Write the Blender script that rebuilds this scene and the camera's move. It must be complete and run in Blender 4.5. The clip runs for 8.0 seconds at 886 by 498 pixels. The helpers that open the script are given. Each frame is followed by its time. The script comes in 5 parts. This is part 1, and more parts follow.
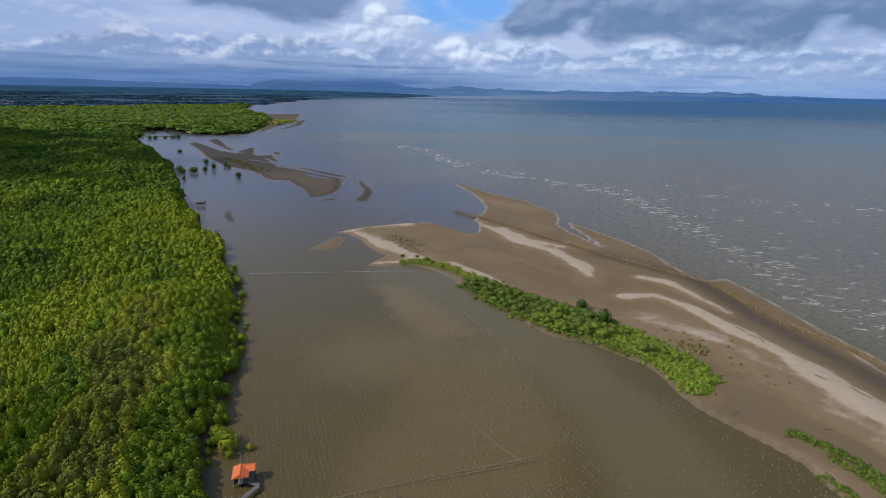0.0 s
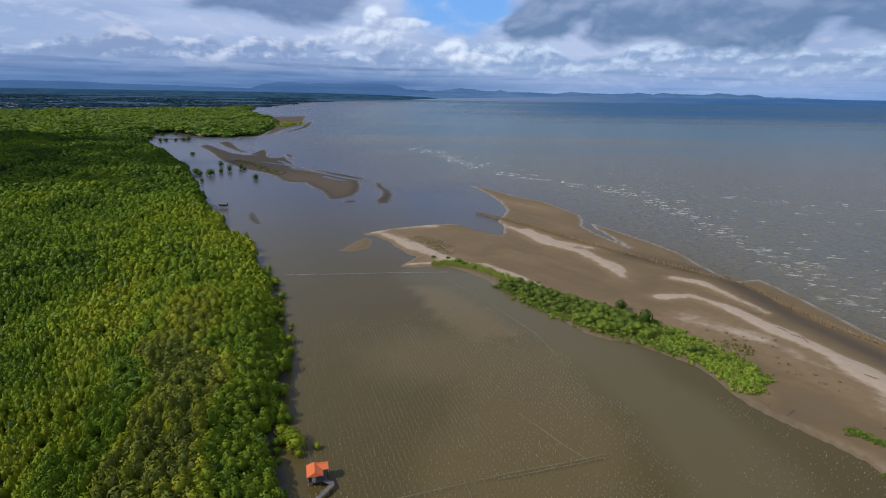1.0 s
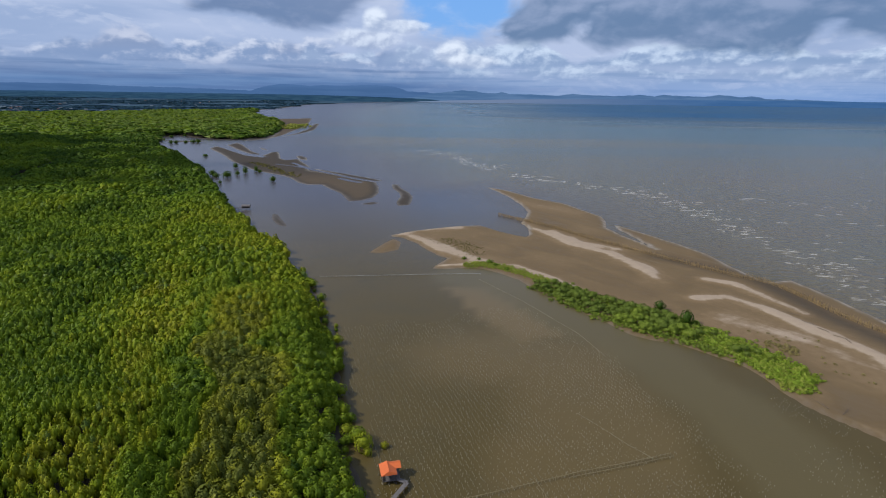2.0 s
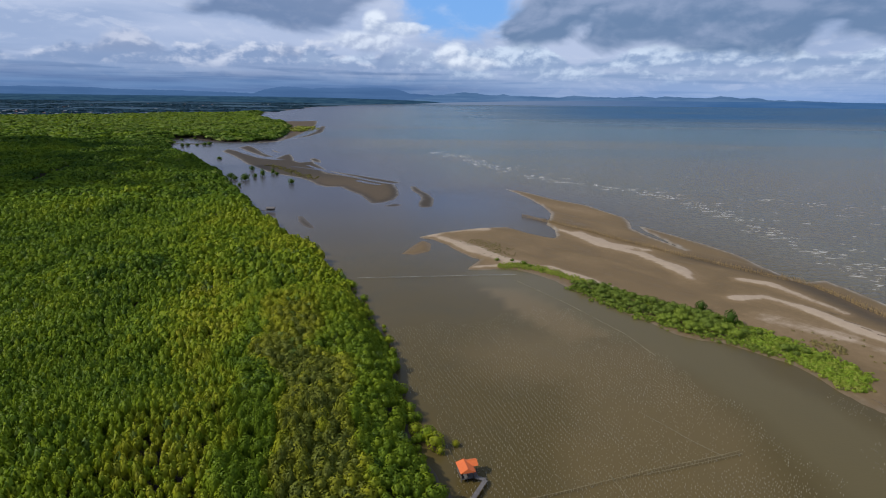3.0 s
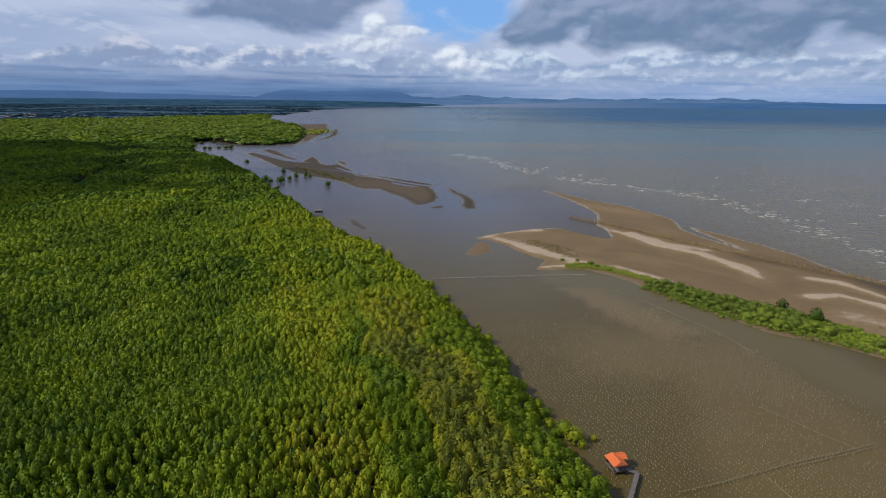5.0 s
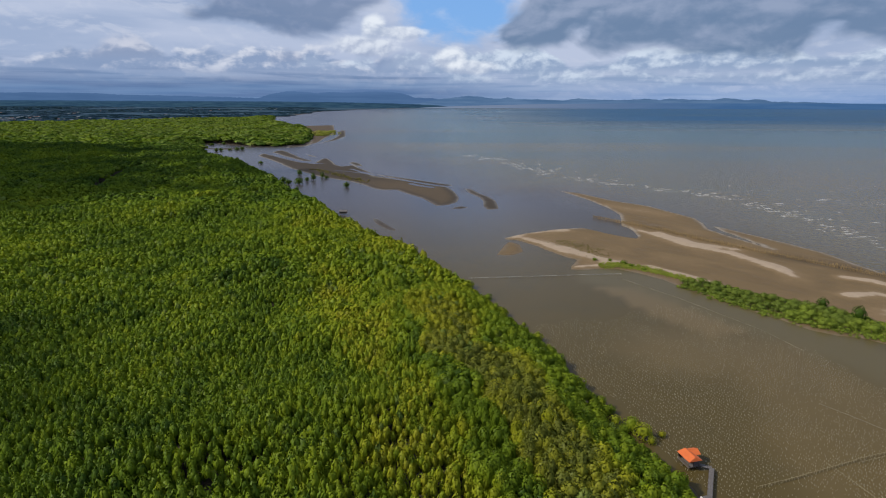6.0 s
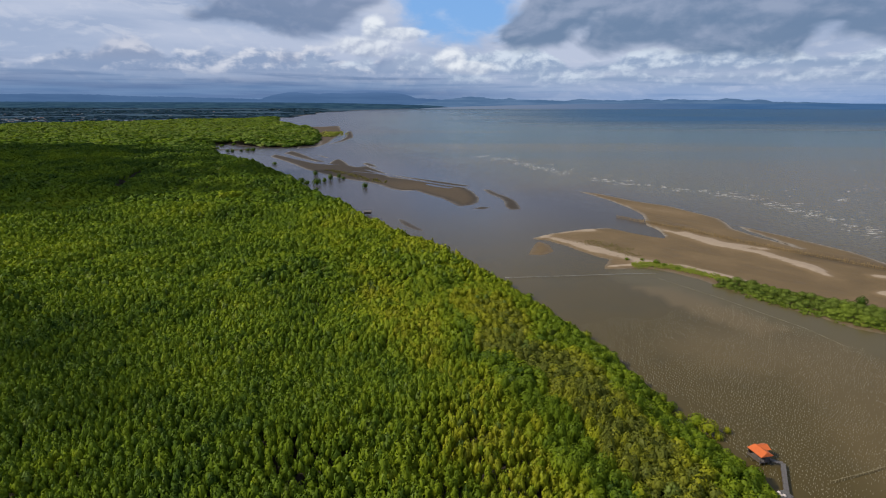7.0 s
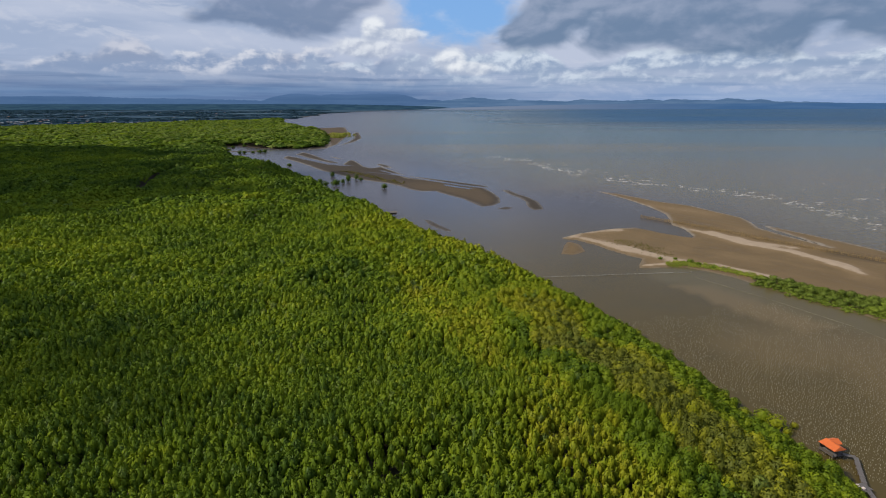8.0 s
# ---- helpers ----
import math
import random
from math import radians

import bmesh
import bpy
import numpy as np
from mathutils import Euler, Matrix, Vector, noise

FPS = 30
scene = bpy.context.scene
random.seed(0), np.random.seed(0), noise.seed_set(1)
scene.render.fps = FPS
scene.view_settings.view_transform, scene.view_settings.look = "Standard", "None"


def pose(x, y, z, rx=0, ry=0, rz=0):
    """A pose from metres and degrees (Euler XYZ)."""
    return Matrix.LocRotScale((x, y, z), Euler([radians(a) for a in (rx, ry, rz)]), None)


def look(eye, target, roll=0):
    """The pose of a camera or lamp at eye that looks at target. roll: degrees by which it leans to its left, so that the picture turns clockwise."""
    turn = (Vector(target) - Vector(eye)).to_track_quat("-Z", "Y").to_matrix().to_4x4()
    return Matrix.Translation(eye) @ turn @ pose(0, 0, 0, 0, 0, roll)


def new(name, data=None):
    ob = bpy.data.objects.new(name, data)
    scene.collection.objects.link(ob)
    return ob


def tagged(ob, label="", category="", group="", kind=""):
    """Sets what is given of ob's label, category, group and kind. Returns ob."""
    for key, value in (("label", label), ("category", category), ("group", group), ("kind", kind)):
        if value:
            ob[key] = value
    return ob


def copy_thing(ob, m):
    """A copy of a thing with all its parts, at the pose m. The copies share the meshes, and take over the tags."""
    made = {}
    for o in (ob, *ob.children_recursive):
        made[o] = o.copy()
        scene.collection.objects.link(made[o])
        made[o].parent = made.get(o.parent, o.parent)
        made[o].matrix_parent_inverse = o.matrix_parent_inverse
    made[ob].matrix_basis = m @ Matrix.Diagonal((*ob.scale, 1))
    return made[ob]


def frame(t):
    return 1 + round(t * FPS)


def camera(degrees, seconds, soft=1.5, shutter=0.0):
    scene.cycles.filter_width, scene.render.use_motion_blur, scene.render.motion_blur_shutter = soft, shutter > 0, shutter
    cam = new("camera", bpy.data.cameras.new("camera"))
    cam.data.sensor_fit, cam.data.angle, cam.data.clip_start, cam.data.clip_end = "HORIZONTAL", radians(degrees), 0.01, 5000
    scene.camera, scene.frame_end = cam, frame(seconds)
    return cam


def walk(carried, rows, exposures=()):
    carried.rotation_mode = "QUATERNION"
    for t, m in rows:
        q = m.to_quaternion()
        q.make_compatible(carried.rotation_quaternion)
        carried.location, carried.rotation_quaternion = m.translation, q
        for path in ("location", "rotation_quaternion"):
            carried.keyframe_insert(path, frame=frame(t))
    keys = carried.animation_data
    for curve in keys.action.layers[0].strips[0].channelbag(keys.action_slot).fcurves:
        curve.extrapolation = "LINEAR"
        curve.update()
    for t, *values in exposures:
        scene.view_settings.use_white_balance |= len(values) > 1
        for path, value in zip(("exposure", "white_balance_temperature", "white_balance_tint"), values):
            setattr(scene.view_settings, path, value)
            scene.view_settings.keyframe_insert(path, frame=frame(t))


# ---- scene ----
cam = camera(76.0, 8.0, soft=1.08)
PATH = [
    (0, (-2.075, 0.333, 75.285), (-2.065, 2.258, 74.742), 0.9),
    (0.5, (-8.8, -0.242, 75.218), (-8.79, 1.684, 74.678), 0.9),
    (1, (-16.233, -0.845, 75.035), (-16.224, 1.082, 74.499), 0.8),
    (1.5, (-23.327, -1.409, 74.997), (-23.317, 0.519, 74.464), 0.8),
    (3, (-46.03, -3.796, 75.028), (-46.022, -1.865, 74.505), 0.6),
    (3.5, (-53.942, -4.569, 74.893), (-53.933, -2.637, 74.372), 0.5),
    (4, (-61.927, -5.373, 74.84), (-61.919, -3.442, 74.322), 0.4),
    (4.5, (-69.57, -6.072, 74.824), (-69.562, -4.14, 74.308), 0.4),
    (6, (-92.964, -8.399, 74.684), (-92.957, -6.466, 74.173), 0.2),
    (6.5, (-101.028, -9.391, 74.704), (-101.022, -7.457, 74.195), 0.1),
    (7, (-108.767, -10.35, 74.855), (-108.761, -8.416, 74.346), 0.1),
    (7.5, (-117.02, -11.408, 74.918), (-117.015, -9.473, 74.411), -0.0),
    (8, (-125.394, -12.536, 74.998), (-125.389, -10.602, 74.492), -0.1),
]
# the picture grows warmer as the flight goes on
walk(cam, [(t, look(eye, target, roll)) for t, eye, target, roll in PATH],
     exposures=[(0, 0.0, 6150, 10), (1.5, 0.0, 6320, 10), (3, 0.0, 6500, 10), (4.5, 0.0, 6700, 10), (6.5, 0.0, 6960, 10), (8, 0.0, 7150, 10)])

# ---------------------------------------------------------------- world and sun
SUN_AZ, SUN_EL = radians(-103.0), radians(41.0)      # from +y, clockwise; height over the horizon


class Nodes:
    """Short hand for building a node tree."""

    def __init__(self, tree):
        self.t = tree
        tree.nodes.clear()

    def n(self, kind, **kw):
        node = self.t.nodes.new(kind)
        ins = kw.pop("ins", {})
        if "operation" in kw:
            node.operation = kw["operation"]
        if "use_clamp" in kw:
            node.use_clamp = kw["use_clamp"]
        if "interpolation_type" in kw:
            node.interpolation_type = kw["interpolation_type"]
        if "data_type" in kw:
            node.data_type = kw["data_type"]
        if "blend_type" in kw:
            node.blend_type = kw["blend_type"]
        if "feature" in kw:
            node.feature = kw["feature"]
        if "attribute_name" in kw:
            node.attribute_name = kw["attribute_name"]
        if "sky_type" in kw:
            node.sky_type = kw["sky_type"]
        if "sun_disc" in kw:
            node.sun_disc = kw["sun_disc"]
        if "sun_elevation" in kw:
            node.sun_elevation = kw["sun_elevation"]
        if "sun_rotation" in kw:
            node.sun_rotation = kw["sun_rotation"]
        if "altitude" in kw:
            node.altitude = kw["altitude"]
        if "dust_density" in kw:
            node.dust_density = kw["dust_density"]
        for k, v in ins.items():
            self.put(node.inputs[k], v)
        return node

    def put(self, sock, v):
        if isinstance(v, bpy.types.NodeSocket):
            self.t.links.new(v, sock)
        elif isinstance(v, bpy.types.Node):
            self.t.links.new(v.outputs[0], sock)
        else:
            sock.default_value = v

    def m(self, op, a, b=0.0, c=0.0, clamp=False):
        return self.n("ShaderNodeMath", operation=op, use_clamp=clamp, ins={0: a, 1: b, 2: c}).outputs[0]

    def smooth(self, v, lo, hi, a=0.0, b=1.0):
        return self.n("ShaderNodeMapRange", interpolation_type="SMOOTHSTEP", ins={0: v, 1: lo, 2: hi, 3: a, 4: b}).outputs[0]

    def mix(self, f, a, b, blend="MIX"):
        node = self.n("ShaderNodeMix", data_type="RGBA", blend_type=blend)
        for i, v in ((0, f), (6, a), (7, b)):
            self.put(node.inputs[i], v if not isinstance(v, tuple) else (*v, 1.0)[:4])
        return node.outputs[2]

    def noise(self, vec, scale, detail=4.0, rough=0.55, distort=0.0):
        return self.n("ShaderNodeTexNoise", ins={"Vector": vec, "Scale": scale, "Detail": detail, "Roughness": rough, "Distortion": distort}).outputs["Fac"]

    def vec(self, x, y, z=0.0):
        return self.n("ShaderNodeCombineXYZ", ins={0: x, 1: y, 2: z}).outputs[0]


def build_world():
    world = bpy.data.worlds.new("sky")
    scene.world = world
    world.use_nodes = True
    N = Nodes(world.node_tree)
    sky = N.n("ShaderNodeTexSky", sky_type="NISHITA", sun_disc=False, sun_elevation=SUN_EL, sun_rotation=SUN_AZ, altitude=70.0, dust_density=1.2)
    d = N.n("ShaderNodeTexCoord").outputs["Generated"]
    s = N.n("ShaderNodeSeparateXYZ", ins={0: d})
    x, y, z = s.outputs
    az = N.m("ARCTAN2", x, y)
    el = N.m("ARCSINE", z)
    mul, add, sub = (lambda p, q: N.m("MULTIPLY", p, q)), (lambda p, q: N.m("ADD", p, q)), (lambda p, q: N.m("SUBTRACT", p, q))
    drift = sub(N.noise(N.vec(mul(az, 16.0), mul(el, 24.0), 3.0), 1.0, 3.0, 0.5), 0.5)

    def billow(scale, tall, seed, da=0.0, de=0.0, detail=3.0):
        """Rounded heaps, high in their middles; da and de move the place that is looked up."""
        u = add(add(mul(add(az, da), scale), mul(drift, 0.7)), seed)
        v = add(mul(add(el, de), scale * tall), mul(drift, 0.5))
        node = N.n("ShaderNodeTexVoronoi", feature="F1", ins={"Vector": N.vec(u, v), "Scale": 1.0, "Detail": detail, "Roughness": 0.55, "Randomness": 1.0})
        node.voronoi_dimensions, node.normalize = "2D", True
        return sub(1.0, mul(node.outputs["Distance"], 1.7))

    heap = billow(24.0, 1.35, 3.0)
    # heaps face up and to the sun: light there, dark on the far side
    relief = mul(sub(heap, billow(24.0, 1.35, 3.0, -0.006, 0.007)), 0.85)
    wisp = N.noise(N.vec(mul(az, 11.0), mul(el, 26.0), 7.0), 1.0, 7.0, 0.58, 0.35)
    wisp_up = N.noise(N.vec(mul(az, 11.0), mul(add(el, 0.008), 26.0), 7.0), 1.0, 7.0, 0.58, 0.35)
    roll = mul(sub(wisp, wisp_up), 1.8)
    ragged = add(mul(sub(heap, 0.45), 0.45), mul(sub(wisp, 0.5), 1.3))
    lobe = N.noise(N.vec(mul(az, 8.0), mul(el, 15.0), 11.0), 1.0, 4.0, 0.48, 0.5)
    lobe_up = N.noise(N.vec(mul(add(az, -0.012), 8.0), mul(add(el, 0.016), 15.0), 11.0), 1.0, 4.0, 0.48, 0.5)
    turn = mul(sub(lobe, lobe_up), 2.2)
    veil = N.noise(N.vec(mul(az, 2.6), mul(el, 15.0), 1.7), 1.0, 5.0, 0.5, 0.3)

    def window(a0, a1, soft):
        return mul(N.smooth(az, a0 - soft, a0 + soft), N.smooth(az, a1 + soft, a1 - soft))

    # a thin high overcast, with a gap of clear blue
    cloud = N.mix(N.smooth(veil, 0.36, 0.64), (0.365, 0.435, 0.600), (0.520, 0.560, 0.700))
    cloud = N.mix(N.smooth(add(roll, mul(sub(wisp, 0.5), 0.5)), -0.03, 0.26, 0.0, 0.55), cloud, (0.58, 0.605, 0.72))
    clear = N.mix(1.0, sky.outputs[0], (0.10, 0.10, 0.10), "MULTIPLY")
    clear = N.mix(0.75, clear, (0.205, 0.445, 0.87))
    gx, gy = N.m("DIVIDE", sub(az, 0.025), 0.105), N.m("DIVIDE", sub(el, 0.150), 0.066)
    away = add(N.m("SQRT", add(mul(gx, gx), mul(gy, gy))), mul(ragged, 0.55))
    col = N.mix(N.smooth(away, 0.60, 1.15), N.mix(N.smooth(wisp, 0.52, 0.80, 0.0, 0.5), clear, (0.55, 0.63, 0.80)), cloud)

    def row(col, base, amp, freq, seed, lo, hi, win, bright, dark, soft=0.008, flat=0.0):
        """A row of cumulus on a flat base: white heaps above, grey below."""
        h = mul(N.smooth(N.noise(N.vec(mul(az, freq), seed, 0.0), 1.0, 2.0, 0.5), lo, hi), win)
        rise = add(sub(el, base), mul(drift, 0.010))
        top = sub(add(mul(h, amp), mul(mul(ragged, h), amp * 1.1)), rise)
        mask = mul(mul(N.smooth(top, -soft * 0.3, soft), N.smooth(rise, -0.011, 0.009)), N.smooth(h, 0.03, 0.30))
        light = add(add(mul(N.m("DIVIDE", rise, amp), 0.50), relief), add(roll, mul(turn, 0.8)))
        return N.mix(mul(mask, 0.90 - flat), col, N.mix(N.smooth(light, -0.04, 0.72), dark, bright))

    white, pink, shade, shade_l = (0.68, 0.735, 0.83), (0.69, 0.69, 0.77), (0.285, 0.370, 0.530), (0.260, 0.335, 0.500)
    right, left, mid = N.smooth(az, -0.06, 0.06), N.smooth(az, 0.02, -0.14), window(-0.24, 0.10, 0.05)
    # low streaks of far cloud
    streak = N.noise(N.vec(mul(az, 5.0), mul(el, 95.0), 2.0), 1.0, 5.0, 0.55)
    col = N.mix(mul(N.smooth(streak, 0.47, 0.66, 0.0, 0.8), N.smooth(el, 0.070, 0.030)), col, N.mix(right, (0.185, 0.255, 0.410), (0.235, 0.320, 0.500)))
    col = row(col, 0.017, 0.012, 9.0, 4.0, 0.50, 0.68, right, (0.60, 0.68, 0.80), (0.30, 0.39, 0.57), 0.008, 0.2)
    col = row(col, 0.029, 0.022, 7.0, 9.0, 0.36, 0.62, right, white, shade, 0.010, 0.12)
    col = row(col, 0.044, 0.036, 6.0, 14.0, 0.20, 0.55, right, white, shade)
    col = row(col, 0.028, 0.017, 8.0, 21.0, 0.48, 0.66, left, (0.66, 0.67, 0.75), shade_l, 0.010, 0.15)
    col = row(col, 0.042, 0.038, 6.0, 27.0, 0.28, 0.56, left, pink, shade_l)
    col = row(col, 0.060, 0.034, 7.0, 33.0, 0.46, 0.66, left, (0.60, 0.60, 0.69), (0.285, 0.340, 0.485), 0.014, 0.15)
    col = row(col, 0.050, 0.028, 13.0, 40.0, 0.38, 0.58, mid, white, (0.36, 0.43, 0.58), 0.011, 0.1)

    def puff(col, a0, e0, wa, we, k=0.95, dark=(0.44, 0.49, 0.62)):
        gx, gy = N.m("DIVIDE", sub(az, a0), wa), N.m("DIVIDE", sub(el, e0), we)
        r = sub(N.m("SQRT", add(mul(gx, gx), mul(gy, gy))), mul(ragged, 0.8))
        light = add(add(mul(gy, 0.30), relief), 0.30)
        return N.mix(mul(N.smooth(r, 1.30, 0.70), k), col, N.mix(N.smooth(light, -0.1, 0.65), dark, (0.86, 0.86, 0.90)))

    col = puff(col, -0.128, 0.084, 0.050, 0.016, 0.7, (0.34, 0.39, 0.53))
    col = puff(col, -0.066, 0.106, 0.044, 0.009, 0.8)
    col = puff(col, -0.113, 0.112, 0.020, 0.018)
    col = puff(col, 0.016, 0.064, 0.026, 0.018)
    col = puff(col, 0.050, 0.052, 0.040, 0.012, 0.8)

    def mass(col, a0, a1, slant, b0, b1, k=0.94, fade=0.075, deep=(0.150, 0.225, 0.355), top=(0.300, 0.355, 0.490)):
        """A heavy cloud close overhead: a dark flat base and ragged, leaning sides."""
        side = sub(az, mul(sub(el, 0.08), slant))
        rag = add(mul(ragged, 0.030), mul(sub(lobe, 0.5), 0.16))
        across = mul(N.smooth(add(sub(side, a0), rag), -0.016, 0.016), N.smooth(add(sub(a1, side), rag), -0.022, 0.022))
        base = add(N.smooth(side, a0, a1, b0, b1), mul(drift, 0.012))
        rise = add(sub(el, base), add(mul(ragged, 0.007), mul(sub(lobe, 0.5), 0.055)))
        mask = mul(across, N.smooth(rise, -0.008, 0.009))
        light = add(add(N.smooth(rise, 0.0, fade, 0.0, 0.50), mul(relief, 0.35)), add(add(mul(roll, 0.6), turn), mul(sub(veil, 0.5), 0.5)))
        return N.mix(mul(mask, k), col, N.mix(N.smooth(light, -0.1, 0.85), deep, top))

    col = mass(col, -0.415, -0.185, 0.9, 0.118, 0.098, 0.82, 0.12, (0.150, 0.215, 0.350), (0.270, 0.320, 0.465))
    col = mass(col, 0.205, 0.570, 0.8, 0.078, 0.064)
    col = mass(col, 0.070, 0.222, 0.7, 0.078, 0.080)
    col = mass(col, 0.545, 0.95, 0.6, 0.076, 0.082, 0.90)
    # rain haze low over the land, clearer over the sea
    rain = mul(N.smooth(add(el, N.smooth(az, -0.25, 0.30, -0.006, 0.012)), 0.050, 0.006), N.smooth(az, 0.30, -0.25, 0.70, 1.0))
    band = N.noise(N.vec(mul(az, 3.5), mul(el, 60.0), 1.0), 1.2, 6.0, 0.55)
    low = N.mix(N.smooth(band, 0.35, 0.65), (0.072, 0.150, 0.315), (0.130, 0.228, 0.410))
    low = N.mix(N.smooth(az, -0.10, 0.5), low, N.mix(N.smooth(band, 0.4, 0.7), (0.195, 0.33, 0.60), (0.31, 0.43, 0.645)))
    col = N.mix(mul(rain, 0.90), col, low)
    col = N.mix(1.0, col, (0.905, 1.0, 1.10), "MULTIPLY")
    bg = N.n("ShaderNodeBackground", ins={"Color": col, "Strength": 1.0})
    N.n("ShaderNodeOutputWorld", ins={"Surface": bg})


build_world()
sun = new("sun", bpy.data.lights.new("sun", "SUN"))
sun.data.energy, sun.data.angle, sun.data.color = 4.5, radians(0.6), (1.0, 0.94, 0.84)
sun.matrix_world = look((math.sin(SUN_AZ) * math.cos(SUN_EL) * 900, math.cos(SUN_AZ) * math.cos(SUN_EL) * 900, math.sin(SUN_EL) * 900), (0, 0, 0))


# ---------------------------------------------------------------- materials
def material(name):
    m = bpy.data.materials.new(name)
    m.use_nodes = True
    return m, Nodes(m.node_tree)


def finish(N, shader):
    N.n("ShaderNodeOutputMaterial", ins={"Surface": shader})


def bump(N, height, strength, dist):
    return N.n("ShaderNodeBump", ins={"Height": height, "Strength": strength, "Distance": dist}).outputs[0]


def principled(N, **ins):
    return N.n("ShaderNodeBsdfPrincipled", ins={k.replace("_", " "): (v if not isinstance(v, tuple) else (*v, 1.0)) for k, v in ins.items()}).outputs[0]


def make_foliage(name, tones, dead=None):
    """Leaves: a tone by tree, by patch of the wood and by leaf clump; some light goes through."""
    m, N = material(name)
    g = N.n("ShaderNodeNewGeometry")
    tint = N.n("ShaderNodeAttribute", attribute_name="tint").outputs["Fac"]
    ramp = N.n("ShaderNodeValToRGB", ins={0: tint})
    el = ramp.color_ramp.elements
    el[0].position, el[0].color = 0.0, (*tones[0], 1)
    el[1].position, el[1].color = 1.0, (*tones[-1], 1)
    for i, c in enumerate(tones[1:-1], 1):
        e = el.new(i / (len(tones) - 1) if len(tones) < 6 else 0.92 * i / (len(tones) - 2))
        e.color = (*c, 1)
    rnd = g.outputs["Random Per Island"]
    c = N.mix(N.smooth(rnd, 0.0, 1.0, 0.0, 0.36), ramp.outputs[0], N.mix(1.0, ramp.outputs[0], (1.5, 1.4, 1.1), "MULTIPLY"))
    c = N.mix(N.smooth(rnd, 0.0, 0.25, 0.15, 0.0), c, N.mix(1.0, c, (0.45, 0.55, 0.5), "MULTIPLY"))
    dif = N.n("ShaderNodeBsdfDiffuse", ins={"Color": c})
    tra = N.n("ShaderNodeBsdfTranslucent", ins={"Color": N.mix(1.0, c, (1.2, 1.35, 0.5), "MULTIPLY")})
    mixed = N.n("ShaderNodeMixShader", ins={0: 0.11, 1: dif, 2: tra})
    glo = N.n("ShaderNodeBsdfGlossy", ins={"Color": (0.8, 0.85, 0.8, 1), "Roughness": 0.45})
    finish(N, N.n("ShaderNodeMixShader", ins={0: 0.007, 1: mixed, 2: glo}).outputs[0])
    return m


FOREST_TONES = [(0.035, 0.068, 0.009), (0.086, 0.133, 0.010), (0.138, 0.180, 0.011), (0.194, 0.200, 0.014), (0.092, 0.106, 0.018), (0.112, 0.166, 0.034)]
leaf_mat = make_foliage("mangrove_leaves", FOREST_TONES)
shrub_mat = make_foliage("shrub_leaves", [(0.078, 0.112, 0.022), (0.122, 0.164, 0.024), (0.148, 0.218, 0.022), (0.212, 0.210, 0.050)])


